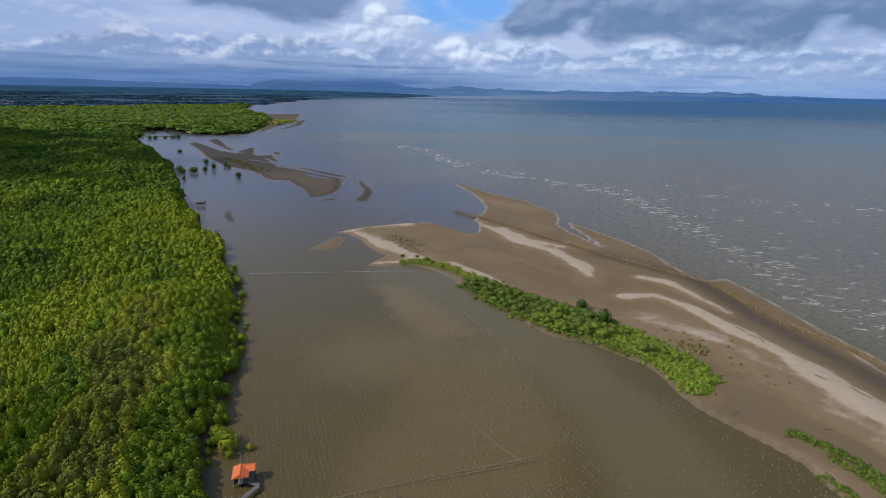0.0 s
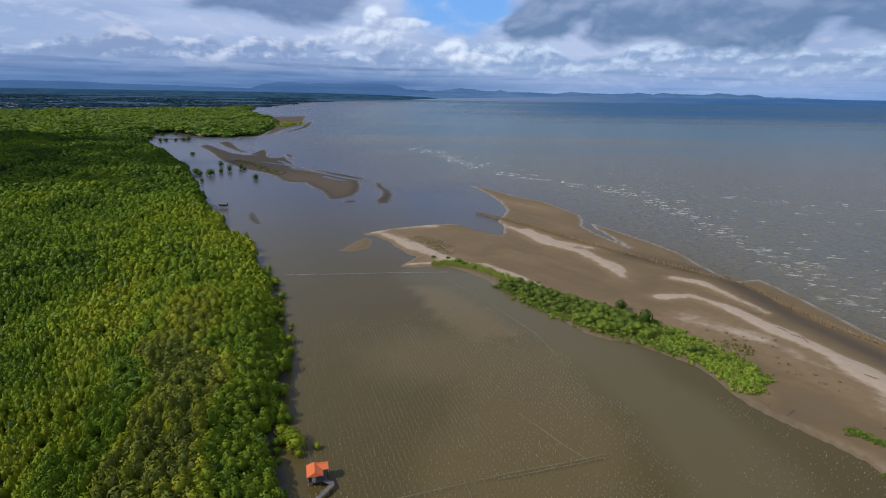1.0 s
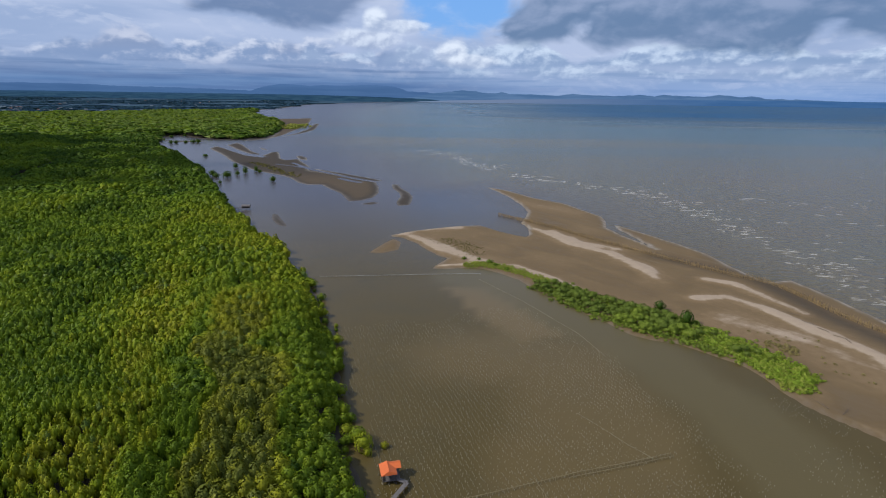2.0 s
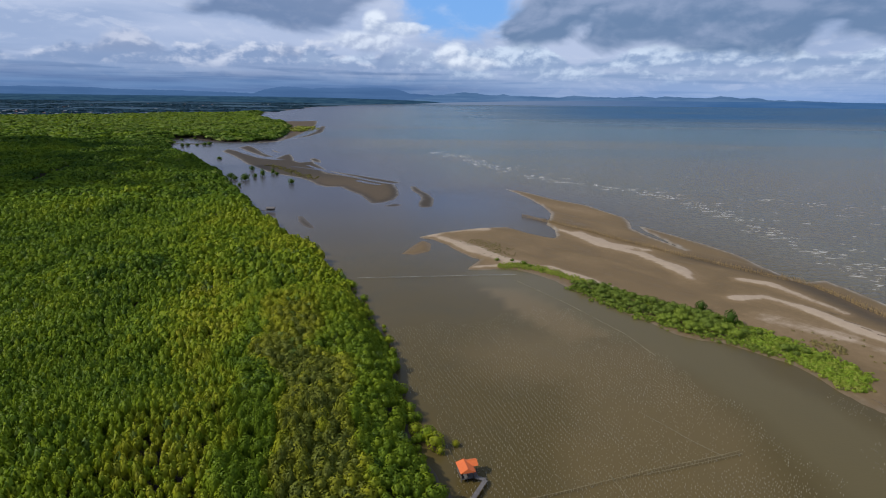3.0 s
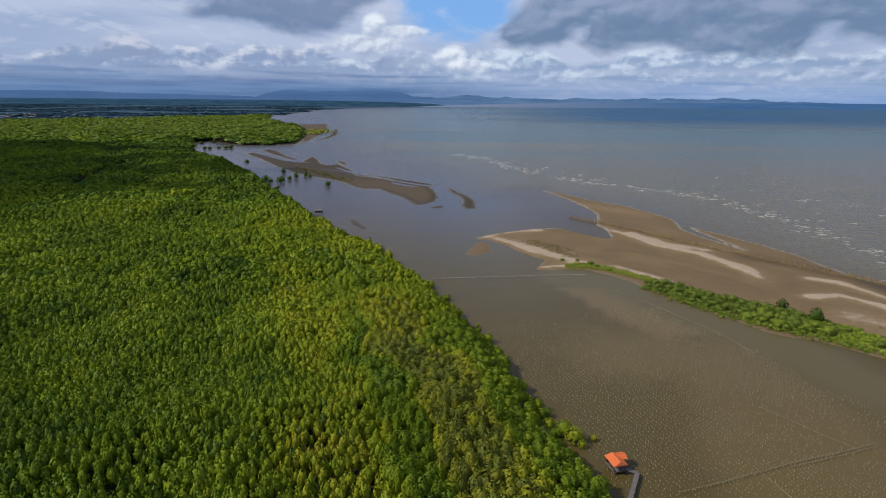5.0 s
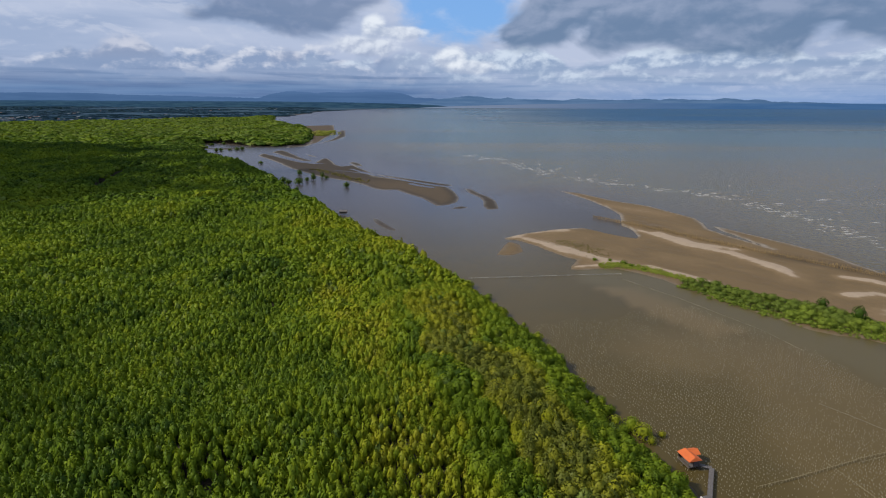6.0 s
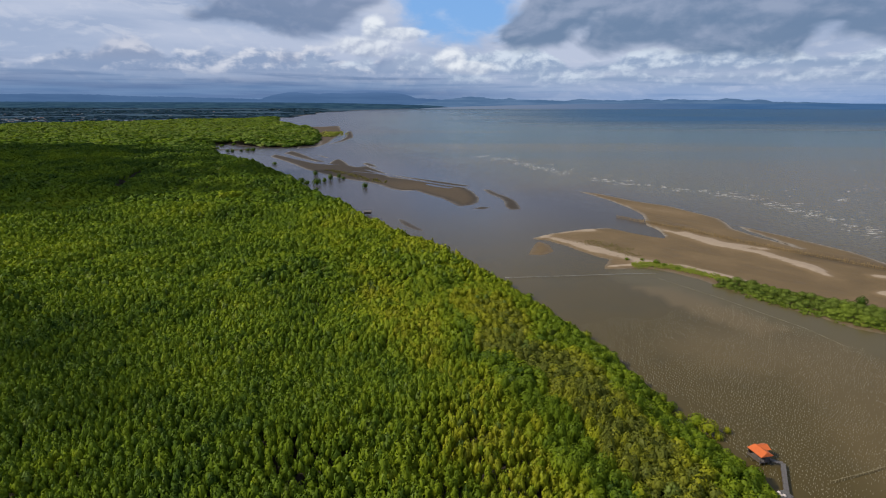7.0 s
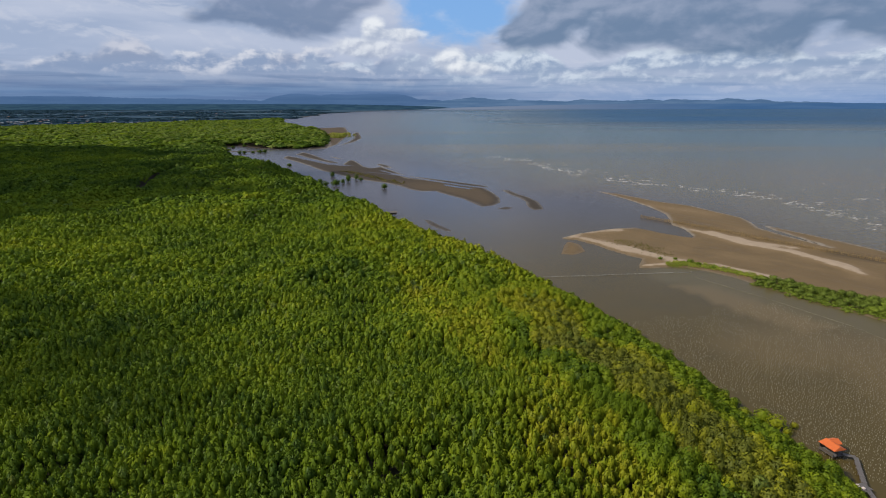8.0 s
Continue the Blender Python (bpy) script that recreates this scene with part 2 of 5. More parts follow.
def make_sand():
    m, N = material("sand_and_mud")
    pos = N.n("ShaderNodeNewGeometry").outputs["Position"]
    s = N.n("ShaderNodeSeparateXYZ", ins={0: pos})
    zz = s.outputs[2]
    n1 = N.noise(pos, 0.045, 6.0, 0.6, 0.4)
    n2 = N.noise(pos, 0.35, 6.0, 0.6)
    n3 = N.noise(pos, 6.0, 4.0, 0.6)
    level = N.m("ADD", zz, N.m("ADD", N.m("MULTIPLY", N.m("SUBTRACT", n1, 0.5), 0.36), N.m("MULTIPLY", N.m("SUBTRACT", n2, 0.5), 0.16)))
    # tide lines run along the beach
    u = N.m("ADD", N.m("MULTIPLY", s.outputs[0], 0.574), N.m("MULTIPLY", s.outputs[1], -0.819))
    v = N.m("ADD", N.m("MULTIPLY", s.outputs[0], 0.819), N.m("MULTIPLY", s.outputs[1], 0.574))
    lines = N.noise(N.vec(N.m("MULTIPLY", u, 0.022), N.m("MULTIPLY", v, 0.20)), 1.0, 5.0, 0.6, 0.6)
    level = N.m("ADD", level, N.m("MULTIPLY", N.m("SUBTRACT", lines, 0.5), 0.34))
    dry = N.smooth(level, 0.44, 0.62)
    moist = N.smooth(level, 0.16, 0.40)
    wet = N.mix(n1, (0.102, 0.068, 0.031), (0.138, 0.095, 0.046))
    damp = N.mix(n2, (0.128, 0.086, 0.044), (0.186, 0.130, 0.072))
    sand = N.mix(n2, (0.245, 0.188, 0.132), (0.345, 0.272, 0.200))
    c = N.mix(dry, N.mix(moist, wet, damp), sand)
    c = N.mix(N.smooth(n3, 0.3, 0.8, 0.0, 0.25), c, N.mix(1.0, c, (0.6, 0.58, 0.55), "MULTIPLY"))
    mud = N.n("ShaderNodeAttribute", attribute_name="mud").outputs["Fac"]
    c = N.mix(mud, c, N.mix(n2, (0.036, 0.030, 0.024), (0.064, 0.053, 0.043)))
    strand = N.n("ShaderNodeAttribute", attribute_name="rim").outputs["Fac"]
    c = N.mix(N.m("MULTIPLY", strand, N.smooth(n2, 0.3, 0.55)), c, (0.34, 0.32, 0.285))
    # fields of the far plain, with blue haze put into their colour
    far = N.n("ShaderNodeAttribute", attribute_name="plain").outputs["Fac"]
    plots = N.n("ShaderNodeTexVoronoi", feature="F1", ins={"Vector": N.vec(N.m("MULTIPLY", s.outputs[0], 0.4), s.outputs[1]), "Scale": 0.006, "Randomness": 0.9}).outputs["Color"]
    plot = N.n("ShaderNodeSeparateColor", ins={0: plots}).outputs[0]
    hazed_field = N.mix(N.smooth(plot, 0.55, 0.9), N.mix(n1, (0.017, 0.043, 0.078), (0.028, 0.062, 0.096)), (0.034, 0.070, 0.100))
    c = N.mix(far, c, hazed_field)
    rough = N.smooth(level, 0.05, 0.34, 0.5, 0.95)
    nb = bump(N, N.m("ADD", n2, N.m("MULTIPLY", n3, 0.2)), 0.5, 0.25)
    finish(N, principled(N, Base_Color=c, Roughness=rough, Normal=nb, Specular_IOR_Level=N.m("SUBTRACT", 0.2, N.m("MULTIPLY", mud, 0.13))))
    return m


sand_mat = make_sand()


def make_water():
    m, N = material("silty_water")
    pos = N.n("ShaderNodeNewGeometry").outputs["Position"]
    s = N.n("ShaderNodeSeparateXYZ", ins={0: pos})
    x, y = s.outputs[0], s.outputs[1]
    open_sea = N.n("ShaderNodeAttribute", attribute_name="open_sea").outputs["Fac"]
    deep = N.n("ShaderNodeAttribute", attribute_name="deep").outputs["Fac"]
    p1 = N.noise(N.vec(N.m("MULTIPLY", x, 0.5), y), 0.012, 5.0, 0.55, 0.6)
    p2 = N.noise(pos, 0.06, 5.0, 0.6)
    silt = N.mix(p1, (0.058, 0.043, 0.014), (0.080, 0.059, 0.021))
    silt = N.mix(N.smooth(p2, 0.45, 0.7, 0.0, 0.30), silt, (0.050, 0.044, 0.022))
    sea = N.mix(p1, (0.138, 0.108, 0.070), (0.102, 0.104, 0.076))
    teal = N.mix(p1, (0.048, 0.086, 0.100), (0.036, 0.090, 0.112))
    # streaks put bands of cloud shadow into the sea's colour
    streak = N.noise(N.vec(N.m("MULTIPLY", x, 0.12), y), 0.006, 4.0, 0.55, 0.3)
    sea = N.mix(N.m("MULTIPLY", N.smooth(y, 450.0, 1100.0), N.smooth(streak, 0.32, 0.58, 0.10, 0.9)), sea, teal)
    blue = N.mix(p1, (0.010, 0.062, 0.150), (0.020, 0.088, 0.185))
    # the outer lagoon's sky reflection is put into its colour as grey-violet
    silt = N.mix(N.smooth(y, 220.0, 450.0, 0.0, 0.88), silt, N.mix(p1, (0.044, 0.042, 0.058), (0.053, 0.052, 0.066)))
    shoal = N.n("ShaderNodeAttribute", attribute_name="shoal").outputs["Fac"]
    channel = N.n("ShaderNodeAttribute", attribute_name="channel").outputs["Fac"]
    silt = N.mix(N.m("MULTIPLY", shoal, 0.85), silt, (0.120, 0.086, 0.038))
    silt = N.mix(N.m("MULTIPLY", channel, 0.75), silt, (0.092, 0.074, 0.034))
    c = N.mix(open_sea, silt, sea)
    c = N.mix(N.m("MULTIPLY", deep, N.smooth(streak, 0.35, 0.6, 0.6, 1.0)), c, blue)
    # wind ripples: fine everywhere, longer waves on the open sea
    rip = N.noise(N.vec(N.m("MULTIPLY", x, 0.6), y), 1.6, 3.0, 0.6)
    swell = N.noise(N.vec(N.m("MULTIPLY", N.m("ADD", N.m("MULTIPLY", x, 0.55), N.m("MULTIPLY", y, 0.25)), 1.0), N.m("SUBTRACT", y, N.m("MULTIPLY", x, 0.35))), 0.30, 4.0, 0.6, 0.3)
    h = N.m("ADD", N.m("MULTIPLY", rip, 0.05), N.m("MULTIPLY", N.m("MULTIPLY", swell, open_sea), 4.6))
    nb = bump(N, h, 0.75, 1.0)
    finish(N, principled(N, Base_Color=c, Roughness=N.m("ADD", N.smooth(open_sea, 0.0, 1.0, 0.26, 0.20), N.m("MULTIPLY", deep, 0.25)), IOR=1.33, Normal=nb, Specular_IOR_Level=N.m("SUBTRACT", N.smooth(y, 110.0, 420.0, 0.18, 0.27), N.m("MULTIPLY", deep, 0.17))))
    return m


water_mat = make_water()


def plain_material(name, a, b, scale, rough=0.9, stretch=(1, 1, 1), metal=0.0, relief=0.02):
    m, N = material(name)
    co = N.n("ShaderNodeTexCoord").outputs["Object"]
    mp = N.n("ShaderNodeMapping", ins={"Vector": co, "Scale": stretch})
    n1 = N.noise(mp.outputs[0], scale, 5.0, 0.6)
    rnd = N.n("ShaderNodeObjectInfo").outputs["Random"]
    isl = N.n("ShaderNodeNewGeometry").outputs["Random Per Island"]
    c = N.mix(n1, a, b)
    c = N.mix(N.m("MULTIPLY", N.m("ADD", rnd, isl), 0.25), c, N.mix(1.0, c, (0.5, 0.48, 0.46), "MULTIPLY"))
    finish(N, principled(N, Base_Color=c, Roughness=rough, Metallic=metal, Normal=bump(N, n1, 0.4, relief)))
    return m


bark_mat = plain_material("mangrove_bark", (0.10, 0.075, 0.055), (0.22, 0.18, 0.14), 3.0, 0.95, (1, 1, 0.2))
bamboo_mat = plain_material("weathered_bamboo", (0.085, 0.058, 0.026), (0.38, 0.265, 0.120), 1.2, 0.8, (1, 1, 0.2))
stake_mat = plain_material("shell_crusted_stake", (0.10, 0.09, 0.058), (0.36, 0.325, 0.225), 5.0, 0.9)
roof_mat = plain_material("orange_roof_sheet", (0.50, 0.095, 0.016), (0.66, 0.15, 0.028), 1.5, 0.55, (1, 1, 1), 0.0, 0.01)
plank_mat = plain_material("grey_planks", (0.075, 0.070, 0.070), (0.165, 0.150, 0.148), 2.5, 0.9, (1, 1, 1))
dark_wood_mat = plain_material("dark_hut_boards", (0.05, 0.040, 0.034), (0.12, 0.095, 0.075), 3.0, 0.9)
pale_bamboo_mat = plain_material("pale_bamboo_poles", (0.13, 0.11, 0.060), (0.30, 0.255, 0.145), 2.0, 0.85)
sack_mat = plain_material("pale_sacks", (0.42, 0.36, 0.34), (0.66, 0.58, 0.56), 3.0, 0.9)
net_mat = plain_material("pale_net_floats", (0.36, 0.35, 0.31), (0.52, 0.50, 0.45), 1.0, 0.8)
foam_mat = plain_material("sea_foam", (0.28, 0.28, 0.28), (0.60, 0.60, 0.59), 0.8, 0.9)
wood_mat = plain_material("bleached_driftwood", (0.075, 0.055, 0.038), (0.20, 0.155, 0.11), 2.0, 0.95)

wall_mat = plain_material("house_walls", (0.13, 0.14, 0.15), (0.23, 0.23, 0.24), 0.3, 0.9)
tin_mat = plain_material("tin_roofs", (0.11, 0.14, 0.17), (0.22, 0.25, 0.28), 0.4, 0.7)
rust_mat = plain_material("rusty_roofs", (0.12, 0.070, 0.060), (0.20, 0.110, 0.090), 0.4, 0.8)
cloud_mat = plain_material("cloud_white", (0.80, 0.80, 0.82), (0.88, 0.88, 0.90), 0.01, 1.0)
# far groves: leaf tones turned blue to stand in for haze
hazed_grove_mat = make_foliage("hazed_grove_leaves", [(0.015, 0.040, 0.070), (0.024, 0.055, 0.086)])


# ---------------------------------------------------------------- helpers for shapes
def link(name, me, mat=None, parent=None, label=""):
    ob = new(name, me)
    if mat and not me.materials:
        me.materials.append(mat)
    if parent:
        ob.parent = parent
    if label:
        ob["label"] = label
    return ob


def part(name, bm, mat, parent=None, label=""):
    me = bpy.data.meshes.new(name)
    bm.to_mesh(me)
    bm.free()
    return link(name, me, mat, parent, label)


def mesh_from(name, verts, faces, mat=None, attrs=None, normals=None):
    """A mesh from arrays of vertices and of equal-sized faces, with float attributes by vertex and, where given, its own normals."""
    verts, faces = np.asarray(verts, np.float32), np.asarray(faces, np.int32)
    k = faces.shape[1]
    me = bpy.data.meshes.new(name)
    me.vertices.add(len(verts))
    me.vertices.foreach_set("co", verts.ravel())
    me.loops.add(faces.size)
    me.loops.foreach_set("vertex_index", faces.ravel())
    me.polygons.add(len(faces))
    me.polygons.foreach_set("loop_start", np.arange(0, faces.size, k, dtype=np.int32))
    me.update(calc_edges=True)
    for key, val in (attrs or {}).items():
        a = me.attributes.new(key, "FLOAT", "POINT")
        a.data.foreach_set("value", np.asarray(val, np.float32).ravel())
    if normals is not None:
        me.polygons.foreach_set("use_smooth", np.ones(len(faces), bool))
        a = me.attributes.new("custom_normal", "FLOAT_VECTOR", "POINT")
        a.data.foreach_set("vector", np.asarray(normals, np.float32).ravel())
    if mat:
        me.materials.append(mat)
    return me


def box(bm, lo, hi, m=None):
    r = bmesh.ops.create_cube(bm, size=1.0)
    c = [(a + b) / 2 for a, b in zip(lo, hi)]
    t = Matrix.Translation(c) @ Matrix.Diagonal((*[b - a for a, b in zip(lo, hi)], 1))
    bmesh.ops.transform(bm, matrix=(m @ t) if m else t, verts=r["verts"])


def rod(bm, a, b, r0, r1=None, n=6):
    a, b = Vector(a), Vector(b)
    r = bmesh.ops.create_cone(bm, cap_ends=True, segments=n, radius1=r0, radius2=r0 if r1 is None else r1, depth=(b - a).length)
    q = (b - a).to_track_quat("Z", "Y").to_matrix().to_4x4()
    bmesh.ops.transform(bm, matrix=Matrix.Translation((a + b) / 2) @ q, verts=r["verts"])


def hash01(i, j, seed):
    h = np.sin(i * 127.1 + j * 311.7 + seed * 74.7) * 43758.5453
    return h - np.floor(h)


def vnoise(x, y, size, seed):
    x, y = x / size, y / size
    i, j = np.floor(x), np.floor(y)
    f, g = x - i, y - j
    f, g = f * f * (3 - 2 * f), g * g * (3 - 2 * g)
    return (hash01(i, j, seed) * (1 - f) + hash01(i + 1, j, seed) * f) * (1 - g) + (hash01(i, j + 1, seed) * (1 - f) + hash01(i + 1, j + 1, seed) * f) * g


def fbm(x, y, size, seed, octaves=4):
    s, a, tot = 0.0, 1.0, 0.0
    for k in range(octaves):
        s = s + a * vnoise(x, y, size / 2 ** k, seed + k)
        tot += a
        a *= 0.5
    return s / tot


def step(v, lo, hi):
    t = np.clip((v - lo) / (hi - lo), 0, 1)
    return t * t * (3 - 2 * t)


def line_dist(x, y, pts):
    best = np.full(x.shape, 1e18)
    for (ax, ay), (bx, by) in zip(pts[:-1], pts[1:]):
        dx, dy = bx - ax, by - ay
        t = np.clip(((x - ax) * dx + (y - ay) * dy) / (dx * dx + dy * dy + 1e-9), 0, 1)
        best = np.minimum(best, (x - ax - t * dx) ** 2 + (y - ay - t * dy) ** 2)
    return np.sqrt(best)


def inside_dist(x, y, pts):
    """Distance to a closed outline, positive inside."""
    ring = list(pts) + [pts[0]]
    d = line_dist(x, y, ring)
    odd = np.zeros(x.shape, bool)
    for (ax, ay), (bx, by) in zip(ring[:-1], ring[1:]):
        if ay == by:
            continue
        odd ^= ((ay > y) != (by > y)) & (x < (bx - ax) * (y - ay) / (by - ay) + ax)
    return np.where(odd, d, -d)


def along(pts, gap, jitter=0.0, rng=None):
    """Points at even steps along a line, with its heading."""
    out, left = [], 0.0
    for a, b in zip(pts[:-1], pts[1:]):
        a, b = np.array(a, float), np.array(b, float)
        ln = np.hypot(*(b - a))
        while left < ln:
            p = a + (b - a) * left / ln
            out.append((p[0], p[1], math.atan2(b[1] - a[1], b[0] - a[0])))
            left += gap * (1 + (rng.uniform(-jitter, jitter) if rng else 0))
        left -= ln
    return out


# ---------------------------------------------------------------- plan of the coast
SHORE = [(-44, 40), (-43, 70), (-42.5, 88.6), (-44.8, 92), (-46.5, 97), (-50.3, 102.4), (-53, 110.5), (-55.5, 124.9), (-57.3, 137.9), (-62.4, 149.7), (-64.6, 157.4), (-67.8, 170.2), (-73.6, 190.4),
         (-83.9, 215.3), (-92, 230), (-104.6, 255.9), (-116.4, 276.3), (-129.7, 293.5), (-144.7, 320.2), (-166.4, 360.6), (-177, 379.6), (-194, 412), (-215.7, 449.9), (-229, 479.5),
         (-242.4, 513), (-266, 550.8), (-303, 608.3), (-353, 684.6), (-409, 765.9)]
BAY = [(-454, 856), (-481, 929), (-478, 981), (-425, 930), (-383, 905), (-342, 915), (-320, 945), (-346, 1132), (-404, 1371), (-493, 1548), (-651, 1905), (-751, 2300), (-780, 2856),
       (-800, 3500), (-690, 4120), (-430, 4820), (-170, 5700)]
LAND = SHORE + BAY + [(-170, 6500), (-9000, 6500), (-9000, -400), (-60, -400)]
SPIT_SEA = [(-57.9, 296.8), (-46, 307.8), (-27.9, 318.5), (-11.8, 323.8), (4.8, 327.8), (14.6, 322.5), (18.4, 303.6), (20.8, 317.2), (18.4, 331.6), (26.9, 365.4), (25.8, 394.8), (19.4, 428.5), (7.1, 467.7),
            (20.5, 454.7), (40, 418.1), (58.1, 397.1), (71.9, 354.3), (71.1, 338), (66.7, 322.7), (69.4, 309.1), (75.4, 288.4), (79.3, 275.3), (72.8, 317.5), (73.6, 332), (83.9, 310), (93.6, 289.4),
            (101, 268.1), (103.1, 245), (105.3, 229.1), (109, 224), (118.9, 227.4), (121.7, 212.2), (124.4, 190.3), (125.6, 176.3), (127, 164.4), (129, 151), (133, 110), (138, 50)]
SPIT_LAGOON = [(-50.1, 293.6), (-42.5, 282.2), (-38.2, 271.5), (-31.2, 258.7), (-26.9, 255.1), (-32.1, 243.2), (-33.3, 238.9), (-26.6, 238.4), (-16.7, 240.5), (-11.7, 239.1), (-4.1, 232.1), (3, 223.3),
               (6.3, 214.3), (13.4, 201.8), (20.5, 187.8), (27.1, 177.9), (31.3, 168.8), (37.5, 163.9), (44.2, 162), (49.6, 156.2), (57, 148.1), (59.5, 141.8), (60.8, 133.3), (62.3, 126.4), (65.3, 120.6),
               (69.1, 114.9), (72.7, 109.5), (75.6, 104), (76.5, 96.2), (77.6, 88), (82, 50)]
SPIT = SPIT_SEA + SPIT_LAGOON[::-1]
MAIN_BANK = [(-340, 764), (-344, 797), (-310, 753), (-284, 712), (-262, 682), (-245, 672), (-246, 704), (-246, 725), (-241, 733), (-229, 700), (-217, 658), (-206, 642), (-199, 649), (-196, 655), (-179, 614), (-163, 577), (-146, 553),
             (-127, 531), (-112, 511), (-105, 501), (-87, 486), (-82, 460), (-79, 433), (-81, 413), (-87, 401), (-96, 396), (-100, 407), (-108, 430), (-119, 448), (-131, 470), (-143, 469), (-153, 480), (-166, 505), (-179, 522),
             (-206, 546), (-220, 562), (-242, 596), (-261, 624), (-283, 667), (-307, 709)]
TIDE_CUTS = [  # line, half width of the water that runs through the banks
    ([(-192, 617), (-160, 564), (-130, 531), (-103, 501.5), (-85, 490)], 2.2),
    ([(-207, 605), (-184, 589), (-161, 569)], 1.8),
    ([(-315, 760), (-286, 719), (-260, 683), (-240, 667)], 2.4),
    ([(-121, 506), (-111, 494), (-101, 485)], 3.4),
    ([(-262, 700), (-250, 680), (-232, 668)], 1.6),
]
BANKS = [
    (MAIN_BANK, 0.30, 1.0),
    ([(-170, 581), (-148, 561.5), (-120, 536), (-94, 509), (-82, 497), (-90, 490), (-115, 514), (-142, 538), (-161, 552)], 0.22, 1.0),
    ([(-204, 678), (-201, 691), (-189, 668), (-182, 642), (-192, 650)], 0.2, 1.0),
    ([(-284, 790), (-271, 775), (-256, 746), (-268, 759)], 0.2, 1.0),
    ([(-336, 816), (-334, 855), (-310, 811), (-275, 735), (-254, 703), (-253, 684), (-274, 714), (-300, 754)], 0.2, 1.0),
    ([(-467, 882), (-430, 878), (-402, 890), (-391, 872), (-408, 856), (-450, 862)], 0.12, 1.0),
    ([(-86, 386), (-79.5, 394.5), (-73, 392), (-78.3, 385)], 0.2, 1.0),
    ([(-72.7, 475.6), (-67.6, 476), (-62.2, 453.2), (-54.7, 435.1), (-51.8, 418), (-52, 395.4), (-52.6, 384.9), (-60, 382.3), (-62.6, 394.6), (-61, 417.2), (-63.3, 434.3), (-69.4, 452.5)], 0.25, 1.0),
    ([(-137.8, 352.5), (-133.2, 347.6), (-125.7, 330.3), (-119.4, 317.3), (-121.2, 315.8), (-126.9, 322.7), (-132.6, 334.5)], 0.42, 1.0),
    ([(-65.7, 262.9), (-59.7, 281.3), (-55.4, 289.6), (-51.3, 282.9), (-51.2, 268.7), (-58.5, 261.3)], 0.26, 0.0),
    ([(-513, 1611), (-406, 1685), (-337, 1316), (-321, 1121), (-311, 1015), (-312, 926), (-325, 940), (-360, 1166)], 0.3, 0.75),
    ([(-337, 893), (-346, 992), (-358, 1093), (-338, 1085), (-318, 985), (-312, 925)], 0.2, 1.0),
    ([(-304, 975), (-300, 1070), (-306, 1180), (-338, 1400), (-326, 1395), (-290, 1180), (-290, 1060)], 0.2, 1.0),
]
RIDGES = [  # line, half width, height
    ([(-56.9, 298.1), (-43, 309.3), (-21.4, 317.5)], 5.0, 0.5),
    ([(-46, 291), (-40.3, 283.5), (-26.6, 266.9), (-12.1, 248.5)], 8.0, 0.5),
    ([(-31.8, 240.7), (-16.9, 243.9), (3.3, 242.3), (17.1, 223.9), (25, 210.4), (39.5, 192.8)], 2.6, 0.55),
    ([(16.5, 328.5), (29.3, 304.3), (38.7, 280.8), (53.3, 265.8), (60.1, 247.4), (61.5, 227.2)], 4.6, 0.5),
    ([(33.2, 311.1), (42.5, 286.7), (57.5, 273.2)], 4.5, 0.4),
    ([(81.6, 226.6), (91.4, 221.2), (96.9, 201.8), (100.8, 187.9)], 3.2, 0.45),
    ([(68.4, 203.2), (80.6, 204.3), (88.9, 192.9), (94.7, 175.3), (99.7, 160.4), (104, 142.6), (106.7, 121.5), (109, 80)], 3.4, 0.55),
    ([(72, 182), (90, 162.1), (97.1, 131.8), (101.3, 114.4), (104, 80)], 10.0, 0.26),
    ([(116.3, 179.8), (121.9, 162.2), (123, 143.1), (126, 100)], 1.6, 0.4),
    ([(58, 133.8), (62.8, 124.3), (70.1, 114.2), (74.5, 106), (77.5, 97), (80, 85)], 3.2, 0.5),
    ([(25, 400), (40, 385), (60, 365)], 8.0, 0.2),
]
POOL = [(75.1, 148.5), (77.6, 137.2), (86.3, 126.1), (92.3, 114.2), (96.4, 108), (95, 90), (88, 96), (82.9, 109.7), (77.7, 116.2), (69.5, 121.9), (71.7, 131.2)]
PONDS = [[(-9, 327), (2.1, 311), (11.3, 301), (17, 297), (19.5, 314.8), (14, 329), (2.3, 335)]]
FENCE = [(6.3, 355.2), (18.8, 339.4), (36.8, 315.4), (49.6, 294.2), (61.3, 277.6), (74, 260.9), (81.9, 251.1), (90.6, 238.6), (99.1, 228.8), (104.5, 224.6), (108.1, 217), (110.6, 203.5), (111.7, 189.3),
         (115.1, 174.6), (119.2, 166.3), (122.7, 158.3), (124.8, 145.4), (128, 118)]
BELT = [(17, 221.7), (29, 206.7), (39.7, 194), (50.5, 187.8), (56.7, 177.9), (59.6, 171.9), (67.1, 157.5), (71.8, 148.5), (72.2, 137.1), (67.2, 127.8), (61.8, 135.6), (59.9, 147.1), (53.6, 158.3),
        (44.3, 163.4), (38.2, 167.3), (31.7, 171.5), (25.7, 181.8), (17, 194.3), (7.3, 212.4), (3, 221.9)]
WET_STRIP = [(75, 262), (92, 242), (104, 228), (107, 205), (108, 185), (113, 165), (118, 148), (122, 125), (126, 90)]
SURF = [(-60, 780), (-30, 730), (26, 577), (59, 514), (103, 477), (130, 438), (142, 383), (145, 325), (144, 276), (141, 239), (137, 198), (142, 176), (150, 130)]
